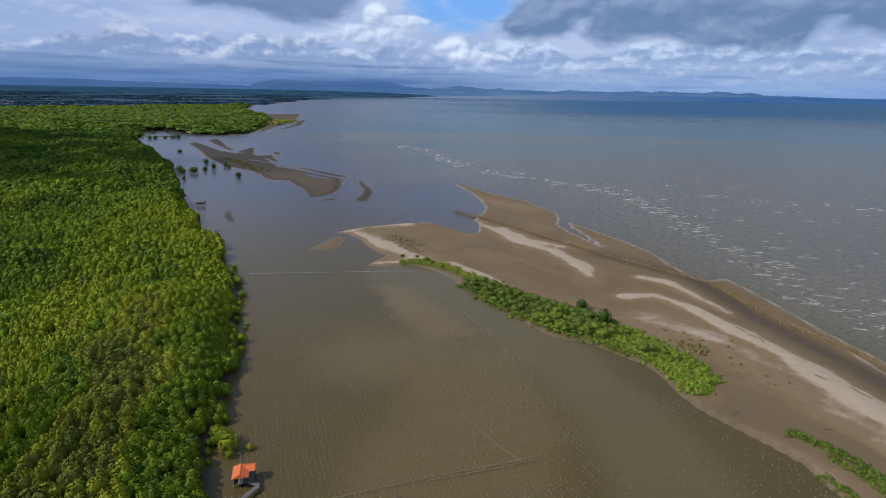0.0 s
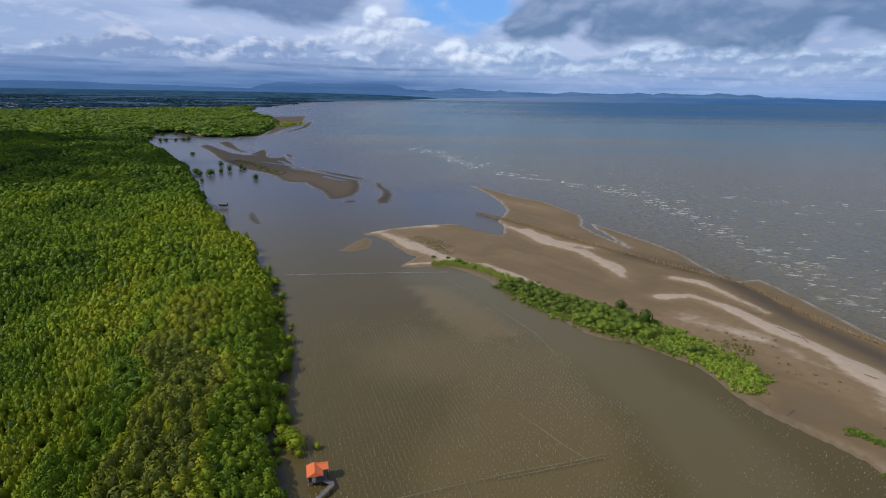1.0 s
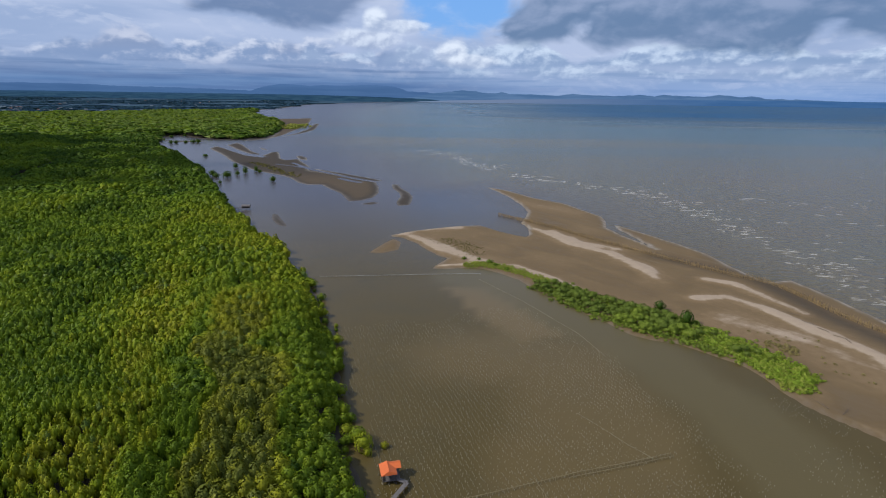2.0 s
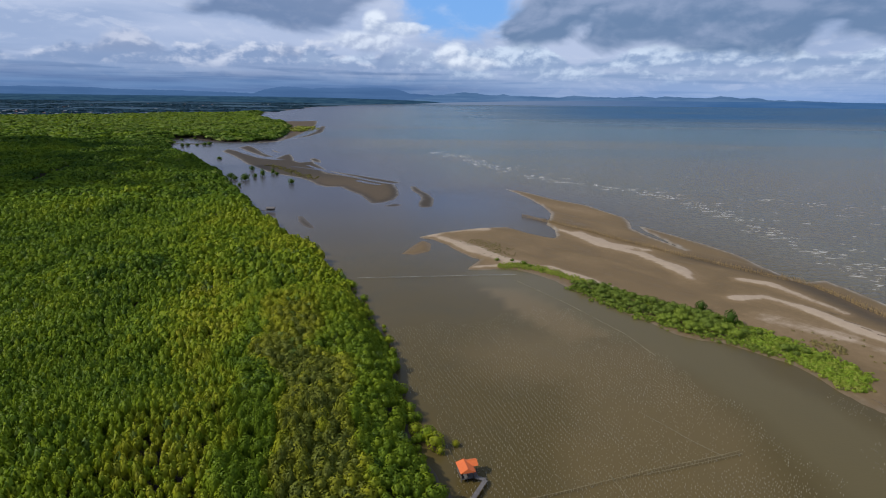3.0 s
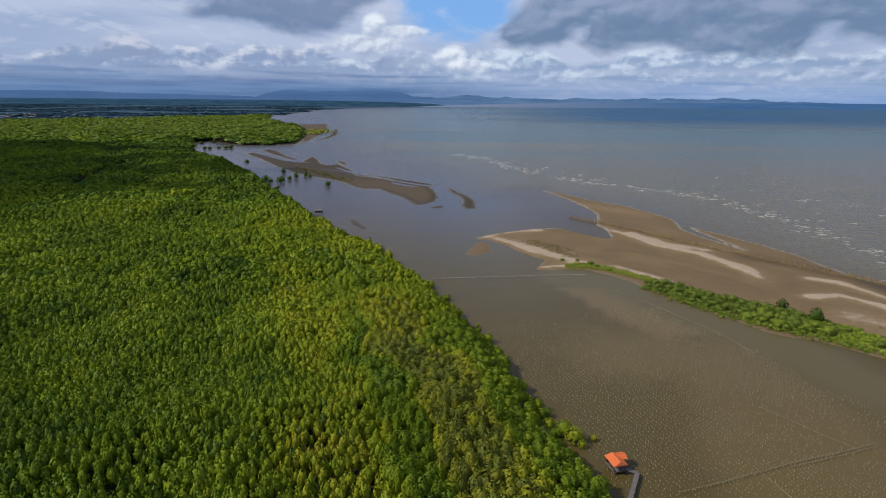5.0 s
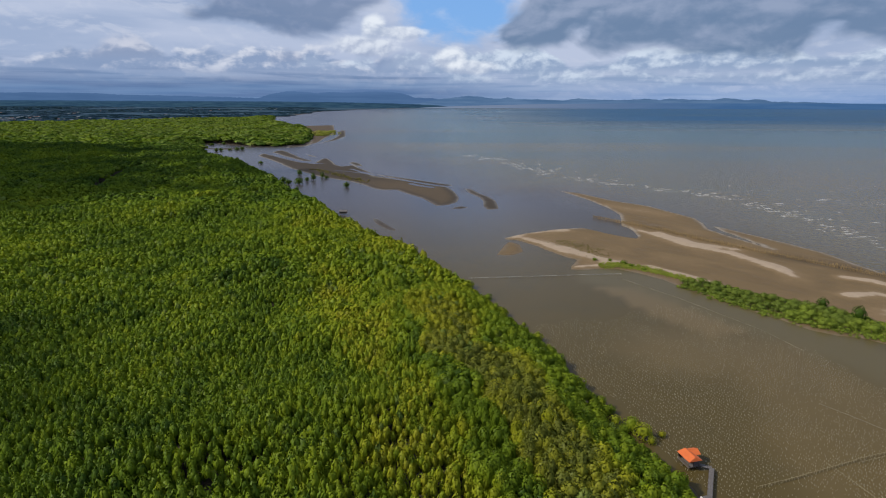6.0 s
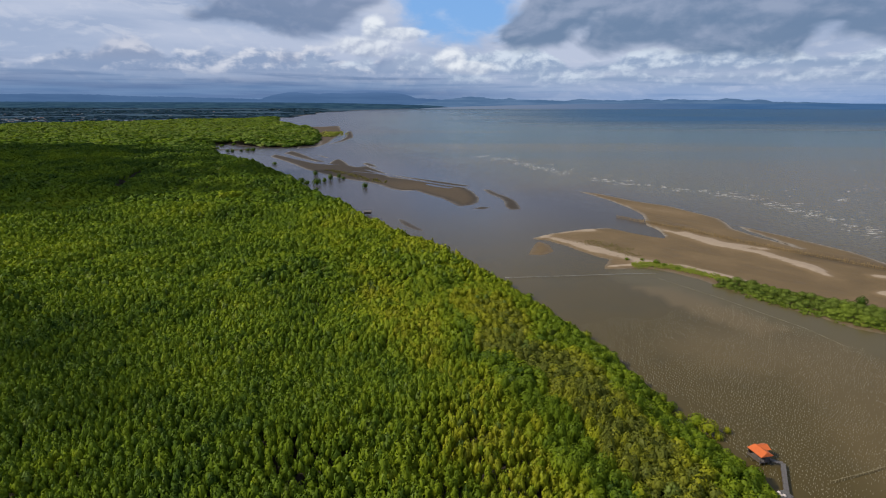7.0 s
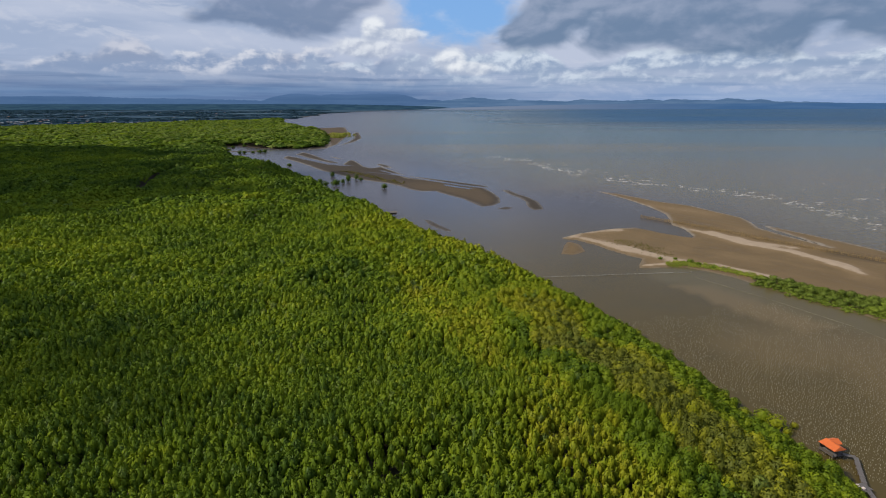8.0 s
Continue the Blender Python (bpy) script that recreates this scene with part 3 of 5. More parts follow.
CREEK = [(-372, 445), (-392, 510), (-405, 560), (-408, 600), (-412, 640)]
BED = -0.8


def ground_height(x, y):
    """Height of the ground and how muddy it is."""
    rag = (fbm(x, y, 14.0, 5) - 0.5) * 5.0
    z = np.full(x.shape, BED)
    mud, rim = np.zeros(x.shape), np.zeros(x.shape)

    def raise_to(d, h, w, fall=0.07):
        return np.where(d < 0, np.maximum(BED, fall * d), h * (1 - np.exp(-np.maximum(d, 0) / w)))

    d = inside_dist(x, y, LAND) + rag * 0.6
    z = np.maximum(z, raise_to(d, 0.45, 6.0))
    mud = np.maximum(mud, step(d, -4, 2))
    d = inside_dist(x, y, SPIT) + rag * 0.28
    on_spit = step(d, -0.5, 2.0)
    z = np.maximum(z, raise_to(d, 0.24, 2.0))
    seaward = step(line_dist(x, y, SPIT_LAGOON) - line_dist(x, y, SPIT_SEA), 0, 6)
    rim = np.maximum(rim, (0.12 + 0.45 * seaward) * np.exp(-((d - 0.7) / 0.8) ** 2))
    for pts, h, m in BANKS:
        px, py = [p[0] for p in pts], [p[1] for p in pts]
        near = (x > min(px) - 40) & (x < max(px) + 40) & (y > min(py) - 40) & (y < max(py) + 40)
        if near.any():
            d = inside_dist(x[near], y[near], pts) + rag[near] * 0.3
            z[near] = np.maximum(z[near], raise_to(d, h + 0.12, (h + 0.12) / 0.12, 0.12))
            mud[near] = np.maximum(mud[near], step(d, -3, 0) * m)
            far = step(y[near], 300, 600)
            rim[near] = np.maximum(rim[near], (0.22 + 0.36 * far) * m * np.exp(-((d - 0.3) / (0.6 + 0.8 * far)) ** 2))
            # browner sand along the banks' backs
            mud[near] = mud[near] * (1 - (0.26 if pts is MAIN_BANK else 0.0) * step(d, 2, 9) * step(y[near] + 40 * (fbm(x[near], y[near], 40.0, 35) - 0.5), 560, 490))
    for pts, w in TIDE_CUTS:
        z = z - 0.9 * step(line_dist(x, y, pts) + rag * 0.35, w + 1.2, w * 0.4)
    warp = (fbm(x, y, 22.0, 31) - 0.5) * 8.0
    for pts, w, h in RIDGES:
        d = np.maximum(line_dist(x, y, pts) + warp * min(1.0, w / 4), 0)
        z = z + on_spit * h * (0.45 + 1.05 * fbm(x, y, 20.0, 37, 3)) * np.exp(-(d / w) ** 2)
    # dark wet sand on both sides of the fence
    d = line_dist(x, y, WET_STRIP)
    mud = np.maximum(mud, 0.80 * on_spit * np.exp(-(np.maximum(d + warp * 0.3, 0) / 6.0) ** 2))
    d = inside_dist(x, y, POOL)
    z = z - on_spit * 0.17 * step(d, -2, 4)
    for pond in PONDS:
        z = z - 0.5 * on_spit * step(inside_dist(x, y, pond) + rag * 0.25, -1.5, 2.0)
    z = z + np.where(z > -0.1, 0.10 * (fbm(x, y, 9.0, 11) - 0.5) * on_spit, 0.0)
    return z, mud, rim


def spread(lo, a, b, hi, fine, grow):
    """Grid lines: fine from a to b, then wider and wider out to lo and hi."""
    mid = list(np.arange(a, b + fine, fine))
    s, v, right = fine, mid[-1], []
    while v < hi:
        s *= grow
        v += s
        right.append(min(v, hi))
    s, v, left = fine, mid[0], []
    while v > lo:
        s *= grow
        v -= s
        left.append(max(v, lo))
    return np.array(left[::-1] + mid + right)


def sheet(xs, ys):
    X, Y = np.meshgrid(xs, ys)
    nx, ny = len(xs), len(ys)
    i = np.arange((ny - 1) * (nx - 1))
    a = (i // (nx - 1)) * nx + i % (nx - 1)
    return X.ravel(), Y.ravel(), np.stack([a, a + 1, a + nx + 1, a + nx], 1)


mud_x = np.concatenate([spread(-7000, -360, -250, -250, 2.6, 1.09), spread(-250, -248.4, 135, 7000, 1.75, 1.09)])
mud_y = np.concatenate([spread(-500, 85, 380, 380, 1.9, 1.06), spread(382.4, 384, 900, 5080, 2.6, 1.04)])
gx, gy, gf = sheet(np.unique(mud_x), np.unique(mud_y))
gz, gm, gr = ground_height(gx, gy)
# where the ground takes on the haze-blue colours of the fields
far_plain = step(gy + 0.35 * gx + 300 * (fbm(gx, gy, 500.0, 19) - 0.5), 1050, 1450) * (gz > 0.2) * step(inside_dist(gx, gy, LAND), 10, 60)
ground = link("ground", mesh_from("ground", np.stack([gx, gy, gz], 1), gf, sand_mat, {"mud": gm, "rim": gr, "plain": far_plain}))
ground.data.polygons.foreach_set("use_smooth", np.ones(len(gf), bool))
tagged(ground, "brown tidal sand and mud flats with pale dry sand ridges", "ground", kind="structure")

wx, wy, wf = sheet(spread(-7000, -100, 200, 7000, 4.0, 1.10), spread(-500, 60, 500, 5080, 4.0, 1.07))
sea_line = [(-400, 5300), (-330, 2600), (-250, 1500), (-160, 900), (-40, 480), (5, 470), (60, 400), (100, 270), (108, 222), (128, 160), (140, -500), (7000, -500), (7000, 5300)]
sd = inside_dist(wx, wy, sea_line) + 0.14 * wy * (fbm(wx, wy, 260.0, 29) - 0.5)
op = np.clip(0.5 + 0.5 * sd / (30 + 0.13 * np.maximum(wy, 0)), 0, 1)
op = op * op * (3 - 2 * op)
edge = wy + 0.25 * wx + 700 * (fbm(wx * 0.3, wy, 420, 9) - 0.5)
dp = step(edge, 1200, 2600) * op * step(wx / np.maximum(wy, 100) + 0.25 * (fbm(wx * 0.5, wy, 600, 10) - 0.5), -0.15, 0.38)
shoal = 0.6 * step(line_dist(wx, wy, [(-20, 150), (0, 150), (6, 115), (0, 80)]) + 16 * (fbm(wx, wy, 26.0, 17) - 0.5), 26, 12)
shoal = np.maximum(shoal, step(inside_dist(wx, wy, [(-30, 215), (-12, 214), (2, 188), (9.8, 167), (-5, 161), (-16, 177)]) + 5 * (fbm(wx, wy, 12.0, 18) - 0.5), -1, 2))
channel = step(line_dist(wx, wy, [(-20, 228), (-5, 218), (16, 180), (34, 150), (44, 120), (46, 60)]) + 8 * (fbm(wx, wy, 20.0, 27) - 0.5), 17, 7)
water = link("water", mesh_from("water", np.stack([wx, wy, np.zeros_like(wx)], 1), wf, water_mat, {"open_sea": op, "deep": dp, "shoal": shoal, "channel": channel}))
tagged(water, "silty brown lagoon water turning grey-green and blue offshore", "water", kind="structure")


# ---------------------------------------------------------------- the mangrove wood
rng = np.random.default_rng(7)


def crown_template(cards, size, seed, width=1.0, tall=1.0, core=True, lumps=5, rounding=0.8, rough=0.42, taper=0.0, lift=0.0):
    """A crown one metre in half width: leaf clumps, each a small blade, set close over a lumpy round, with a core inside."""
    r = np.random.default_rng(seed)
    lob = r.normal(size=(lumps * 2, 3)) * np.array([1, 1, 0.9])
    lob[0] = (0, 0, 1)
    lob /= np.linalg.norm(lob, axis=1)[:, None]
    k = np.arange(cards) + 0.5
    up = 1 - 1.72 * k / cards                       # from the top down to well below the middle
    ang = k * 2.39996 + r.uniform(-0.5, 0.5, cards)
    d = np.stack([np.sqrt(np.maximum(0, 1 - up ** 2)) * np.cos(ang), np.sqrt(np.maximum(0, 1 - up ** 2)) * np.sin(ang), up], 1) + r.normal(size=(cards, 3)) * 0.10
    d /= np.linalg.norm(d, axis=1)[:, None]
    near = (d @ lob.T)
    swell = np.exp(-(1 - near.max(1)) / 0.10)
    c = d * (0.70 + 0.30 * swell)[:, None] * np.array([width, width, tall])
    lean = lob[near.argmax(1)]
    nrm = d + (d - lean) * 0.9 * swell[:, None] + r.normal(size=(cards, 3)) * rough + np.array([0, 0, 0.04])
    nrm /= np.linalg.norm(nrm, axis=1)[:, None]
    ref = r.normal(size=(cards, 3))
    a = np.cross(nrm, ref)
    a /= np.linalg.norm(a, axis=1)[:, None]
    b = np.cross(nrm, a)
    s = size * r.uniform(0.6, 1.3, cards)[:, None]
    v = np.stack([c - a * s - nrm * s * 0.15, c + a * s * 0.65 - b * s * 0.8, c + a * s * 0.65 + b * s * 0.8], 1)
    shrink = 1 - taper * np.clip(v[:, :, 2:] / tall, -0.2, 1) ** 2 * np.sign(v[:, :, 2:])
    v = (v * np.concatenate([shrink, shrink, np.ones_like(shrink)], 2)).reshape(-1, 3)
    # leaves hang every way at once, so a clump takes light as the round of its lobe and crown does
    out = v * np.array([1, 1, 0.45]) / (np.linalg.norm(v * np.array([1, 1, 0.45]), axis=1)[:, None] + 1e-6)
    vn = np.repeat(nrm, 3, axis=0) * (1.15 - rounding * 0.5) + out * rounding + np.array([0, 0, lift])
    f = np.arange(cards * 3).reshape(-1, 3)
    if core:
        bm = bmesh.new()
        bmesh.ops.create_icosphere(bm, subdivisions=1, radius=1.0)
        cv = np.array([q.co for q in bm.verts])
        vn = np.concatenate([vn, cv])
        cv = cv * np.array([0.62 * width, 0.62 * width, 0.66 * tall]) * r.uniform(0.8, 1.1, (len(cv), 1))
        cf = np.array([[q.index for q in p.verts] for p in bm.faces])
        bm.free()
        f = np.concatenate([f, cf + len(v)])
        v = np.concatenate([v, cv])
    vn /= np.linalg.norm(vn, axis=1)[:, None] + 1e-9
    return v, f, vn


def grow(points, templates, half, tint, r):
    """Copies of the templates at the points (x, y, z of the crown's middle), joined into arrays. half: half width and half height of each crown."""
    V, F, T, NV, base = [], [], [], [], 0
    pick = r.integers(0, len(templates), len(points))
    turn = r.uniform(0, 2 * math.pi, len(points))
    for k, (tv, tf, tn) in enumerate(templates):
        w = np.where(pick == k)[0]
        if not len(w):
            continue
        c, s = np.cos(turn[w])[:, None], np.sin(turn[w])[:, None]
        x = (tv[None, :, 0] * c - tv[None, :, 1] * s) * half[w, :1] + points[w, 0:1]
        y = (tv[None, :, 0] * s + tv[None, :, 1] * c) * half[w, :1] + points[w, 1:2]
        z = tv[None, :, 2] * half[w, 1:2] + points[w, 2:3]
        V.append(np.stack([x, y, z], 2).reshape(-1, 3))
        NV.append(np.stack([tn[None, :, 0] * c - tn[None, :, 1] * s, tn[None, :, 0] * s + tn[None, :, 1] * c, np.broadcast_to(tn[None, :, 2], x.shape)], 2).reshape(-1, 3))
        F.append((tf[None] + (np.arange(len(w)) * len(tv))[:, None, None] + base).reshape(-1, 3))
        T.append(np.repeat(tint[w], len(tv)))
        base += len(w) * len(tv)
    return np.concatenate(V), np.concatenate(F), np.concatenate(T), np.concatenate(NV)


def scatter(x0, x1, y0, y1, gap, r, jitter=0.42):
    X, Y = np.meshgrid(np.arange(x0, x1, gap), np.arange(y0, y1, gap * 0.9))
    X = X + (np.arange(X.shape[0]) % 2)[:, None] * gap * 0.5
    x = X.ravel() + r.uniform(-jitter, jitter, X.size) * gap
    y = Y.ravel() + r.uniform(-jitter, jitter, X.size) * gap
    return x, y


def in_wood(x, y, margin):
    keep = inside_dist(x, y, LAND) + (fbm(x, y, 19.0, 77) - 0.5) * 16.0 > margin
    # open mud round the hut and its walkway, where the wood stands back
    keep &= (y > 114) | (y < 60) | (inside_dist(x, y, LAND) > 2.2)
    keep &= (np.hypot(x + 40.5, y - 95.5) > 7.4) & (line_dist(x, y, [(-36.6, 93.7), (-38.9, 89.2), (-41.4, 84.2), (-42.8, 78.4), (-44.6, 70)]) > 2.2)
    # a creek winds through the wood
    keep &= line_dist(x, y, CREEK) > 5.0
    # the stretch that lies under the flight
    return keep & (x > -200 - 0.86 * np.maximum(y + 13, 0))


def wood_tone(x, y):
    """The wood's tones. Kinds of tree, by patch: deep green by the water, olive behind, yellow-green glades, green
    inland. Broad swells of light on the canopy are put into the tone too.
    """
    d = inside_dist(x, y, LAND) + 22 * (fbm(x, y, 28.0, 51) - 0.5)
    strips = np.interp(d, [0, 13, 18, 33, 37, 41, 46, 55, 62, 75, 100, 400], [0.36, 0.28, 1.02, 0.98, 0.18, 0.24, 0.60, 0.56, 0.26, 0.18, 0.22, 0.22])
    upper = np.interp(d, [0, 14, 30, 70, 400], [0.64, 0.58, 0.42, 0.30, 0.28])
    t = strips + (upper - strips) * step(y, 140, 195)
    inner = np.interp(d, [0, 40, 110, 400], [0.10, 0.14, 0.20, 0.22])
    t = t + (inner - t) * step(y, 300, 400)
    # the 75 m noise paints lit and dim canopy slopes into the tone
    t = t + (0.34 * (fbm(x, y, 75.0, 45, 2) - 0.5) + 0.50 * (fbm(x, y, 26.0, 41) - 0.5) + 0.34 * (fbm(x, y, 8.0, 43, 2) - 0.5)) * np.where((t > 0.78) | (d < 18), 0.4, 1.0)
    t = t + 0.34 * np.exp(-(((x + 106) / 14) ** 2 + ((y - 90) / 32) ** 2))
    t = t + 0.30 * np.exp(-(((x + 138 + 0.35 * (y - 205)) / 12) ** 2 + ((y - 210) / 42) ** 2))
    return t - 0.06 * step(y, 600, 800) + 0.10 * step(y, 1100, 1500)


def wood_height(x, y):
    return 8.0 + 1.8 * (fbm(x, y, 10.0, 63, 2) - 0.5) * 2 + 5.2 * (fbm(x, y, 44.0, 61, 3) - 0.5) * 2 + 3.0 * (fbm(x, y, 110.0, 67, 2) - 0.5) * 2 - 2.6 * step(y, 140, 200) + 3.4 * step(y, 250, 340)


tree_crowns = [crown_template(340, 0.120, 700 + k, lumps=14, rounding=1.1, rough=0.30) for k in range(9)]
near_crowns = [crown_template(190, 0.155, 100 + k, lumps=11, rounding=1.1, rough=0.28) for k in range(9)]
column_crowns = [crown_template(66, 0.25, 150 + k, lumps=7, rounding=1.0, rough=0.26, taper=0.28) for k in range(9)]
mid_crowns = [crown_template(44, 0.32, 200 + k, lumps=5, rounding=1.0, rough=0.24, taper=0.24, lift=0.2) for k in range(7)]
far_crowns = [crown_template(24, 0.46, 300 + k, lumps=5, core=False, rounding=1.0, rough=0.18, taper=0.2, lift=0.55) for k in range(6)]
rim_crowns = [crown_template(13, 0.66, 400 + k, tall=0.8, lumps=4, core=False, rounding=1.0, rough=0.15, lift=1.1) for k in range(6)]


def plant(x0, x1, y0, y1, gap, margin, wide, tall, r, near=-99.0, deep=1e9):
    x, y = scatter(x0, x1, y0, y1, gap, r)
    keep = in_wood(x, y, margin) & (y < 1590 + 1.33 * (x + 1313) + 90 * (fbm(x, y, 160.0, 87) - 0.5))
    x, y = x[keep], y[keep]
    d = inside_dist(x, y, LAND) + 10 * (fbm(x, y, 20.0, 83) - 0.5)
    keep = (d > near) & (d <= deep)
    x, y = x[keep], y[keep]
    n = len(x)
    size = (r.normal(1.0, 0.17, n) + 0.7 * (fbm(x, y, 17.0, 89, 2) - 0.5)).clip(0.6, 1.5)
    d = inside_dist(x, y, LAND)
    h = wood_height(x, y) * r.normal(1.0, 0.06, n) * (0.42 + 0.58 * step(d, -1, 9)) * (1 - 0.36 * step(y, 124, 108) * step(d, 26, 8))
    half = np.stack([wide * size, tall * size], 1)
    pts = np.stack([x, y, np.maximum(h - tall * size, tall * size * 0.8)], 1)
    tint = np.clip(wood_tone(x, y) + r.normal(0, 1, n) * np.where(d < 18, 0.08, 0.09) * (1 - 0.5 * step(y, 180, 320)), 0, 1) * 0.92
    # now and then a pale grey-green kind; taking over far off, it imitates haze
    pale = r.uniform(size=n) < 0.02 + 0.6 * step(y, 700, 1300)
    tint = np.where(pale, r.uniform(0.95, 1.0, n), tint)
    return pts, half, tint


# single trees along the strip that the flight passes nearest
zone = plant(-420, -30, 58, 200, 1.92, 0.4, 1.60, 1.85, rng, deep=40)
pts, half, tint = zone
order = np.argsort(np.hypot(pts[:, 0] + 92, (pts[:, 1] - 96) * 1.6))
single, rest = order[:300], order[300:]


def make_tree(k):
    """A mangrove tree: a leaning trunk with a few limbs and stilt roots, and a leafy crown."""
    r = random.Random(900 + k)
    tree = new("mangrove_tree")
    bm = bmesh.new()
    top = Vector((r.uniform(-0.3, 0.3), r.uniform(-0.3, 0.3), 5.6))
    rod(bm, (0, 0, 0.2), top * 0.55, 0.11, 0.085)
    rod(bm, top * 0.55, top, 0.085, 0.04)
    for _ in range(4):
        a = r.uniform(0, 6.28)
        s = top * r.uniform(0.45, 0.8)
        rod(bm, s, s + Vector((math.cos(a) * 0.8, math.sin(a) * 0.8, 0.9)), 0.045, 0.02, 5)
        rod(bm, (0, 0, 0.9), (math.cos(a + 1) * 0.8, math.sin(a + 1) * 0.8, -0.1), 0.04, 0.03, 5)
    part("trunk", bm, bark_mat, tree)
    v, f, vn = tree_crowns[k % len(tree_crowns)]
    tone = [0.22, 0.34, 0.48, 0.62, 0.80, 0.92][k % 6]
    sc = np.array([1.6, 1.6, 1.9])
    crown = link("crown", mesh_from("crown", v * sc + np.array([0, 0, 4.9]), f, leaf_mat, {"tint": np.full(len(v), tone)}, vn), leaf_mat, tree)
    return tree


TREE_WORDS = ["deep green mangrove tree standing in dense wood", "green mangrove tree with leafy upright crown", "mid green mangrove tree in close-set wood", "yellowish green mangrove tree with bushy crown",
              "olive green mangrove tree with dull leaves", "olive brown mangrove tree with dry-looking crown"]
tones = np.array([0.22, 0.34, 0.48, 0.62, 0.80, 0.92])
masters = {}
for i in single:
    tone = int(np.argmin(np.abs(tones - tint[i])))
    kind = tone + 6 * int(rng.integers(0, 3))
    size = half[i, 0] / 1.5
    m = pose(pts[i, 0], pts[i, 1], 0.0, 0, 0, rng.uniform(0, 360))
    if kind not in masters:
        masters[kind] = make_tree(kind)
        tree = masters[kind]
        tree.matrix_basis = m
        tagged(tree, TREE_WORDS[tone], "tree", "mangrove trees")
    else:
        tree = copy_thing(masters[kind], m)
    tree.scale = (size, size, max(0.75, pts[i, 2] / 4.9))

V, F, T, NV = grow(pts[rest], near_crowns, half[rest], tint[rest], rng)
wood = link("mangrove_wood", mesh_from("mangrove_wood", V, F, leaf_mat, {"tint": T}, NV))
tagged(wood, "dense green mangrove canopy of rounded crowns along the water", "forest", kind="stuff")
pts, half, tint = plant(-420, -30, 62, 145, 1.62, 0.5, 1.12, 2.4, rng, near=40)
V, F, T, NV = grow(pts, column_crowns, half, tint, rng)
tagged(link("mangrove_wood", mesh_from("mangrove_wood_inner", V, F, leaf_mat, {"tint": T}, NV)), "dense planted mangrove canopy of slender upright crowns", "forest", kind="stuff")

pts, half, tint = plant(-480, -30, 145, 200, 1.80, 0.5, 1.34, 2.4, rng, near=40)
V, F, T, NV = grow(pts, mid_crowns, half, tint, rng)
tagged(link("mangrove_wood", mesh_from("mangrove_wood_glade", V, F, leaf_mat, {"tint": T}, NV)), "green mangrove canopy of close slender crowns", "forest", kind="stuff")
# the same wood goes on below and behind the flight
pts, half, tint = plant(-330, -30, -75, 61, 3.2, 0.5, 2.1, 2.5, rng)
V, F, T, NV = grow(pts, mid_crowns, half, tint, rng)
tagged(link("mangrove_wood", mesh_from("mangrove_wood_behind", V, F, leaf_mat, {"tint": T}, NV)), "dense dark green mangrove canopy beside the lagoon", "forest", kind="stuff")

V, F, T, NV = grow(*[(a, mid_crowns, b, c, rng) for a, b, c in [plant(-640, -60, 200, 350, 2.65, 0.5, 1.95, 2.5, rng)]][0])
tagged(link("mangrove_wood", mesh_from("mangrove_wood_mid", V, F, leaf_mat, {"tint": T}, NV)), "green and yellow-green mangrove canopy farther along the shore", "forest", kind="stuff")
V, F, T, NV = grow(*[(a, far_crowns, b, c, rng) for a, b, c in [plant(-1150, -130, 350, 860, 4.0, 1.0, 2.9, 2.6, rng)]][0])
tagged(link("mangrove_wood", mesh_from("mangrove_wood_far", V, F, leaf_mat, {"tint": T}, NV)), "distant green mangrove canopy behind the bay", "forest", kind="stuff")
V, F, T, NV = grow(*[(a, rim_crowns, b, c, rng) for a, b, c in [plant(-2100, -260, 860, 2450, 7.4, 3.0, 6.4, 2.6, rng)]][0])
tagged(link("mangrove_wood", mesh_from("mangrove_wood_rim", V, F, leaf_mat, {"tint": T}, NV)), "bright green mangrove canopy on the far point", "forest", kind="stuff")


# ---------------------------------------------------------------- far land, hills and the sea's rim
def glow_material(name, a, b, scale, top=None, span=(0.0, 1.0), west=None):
    """A far distance that glows by itself, haze put into its colour: two tones in streaks, paler towards the top or the
    west where given.
    """
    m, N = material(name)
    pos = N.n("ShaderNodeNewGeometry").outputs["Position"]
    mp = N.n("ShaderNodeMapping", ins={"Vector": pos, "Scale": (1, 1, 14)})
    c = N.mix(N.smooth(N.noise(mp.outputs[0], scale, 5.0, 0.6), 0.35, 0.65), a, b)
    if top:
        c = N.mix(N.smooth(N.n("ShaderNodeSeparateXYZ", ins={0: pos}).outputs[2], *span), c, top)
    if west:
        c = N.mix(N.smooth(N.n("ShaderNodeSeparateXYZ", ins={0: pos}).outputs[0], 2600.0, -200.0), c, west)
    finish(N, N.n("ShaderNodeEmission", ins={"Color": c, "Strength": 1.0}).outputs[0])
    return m


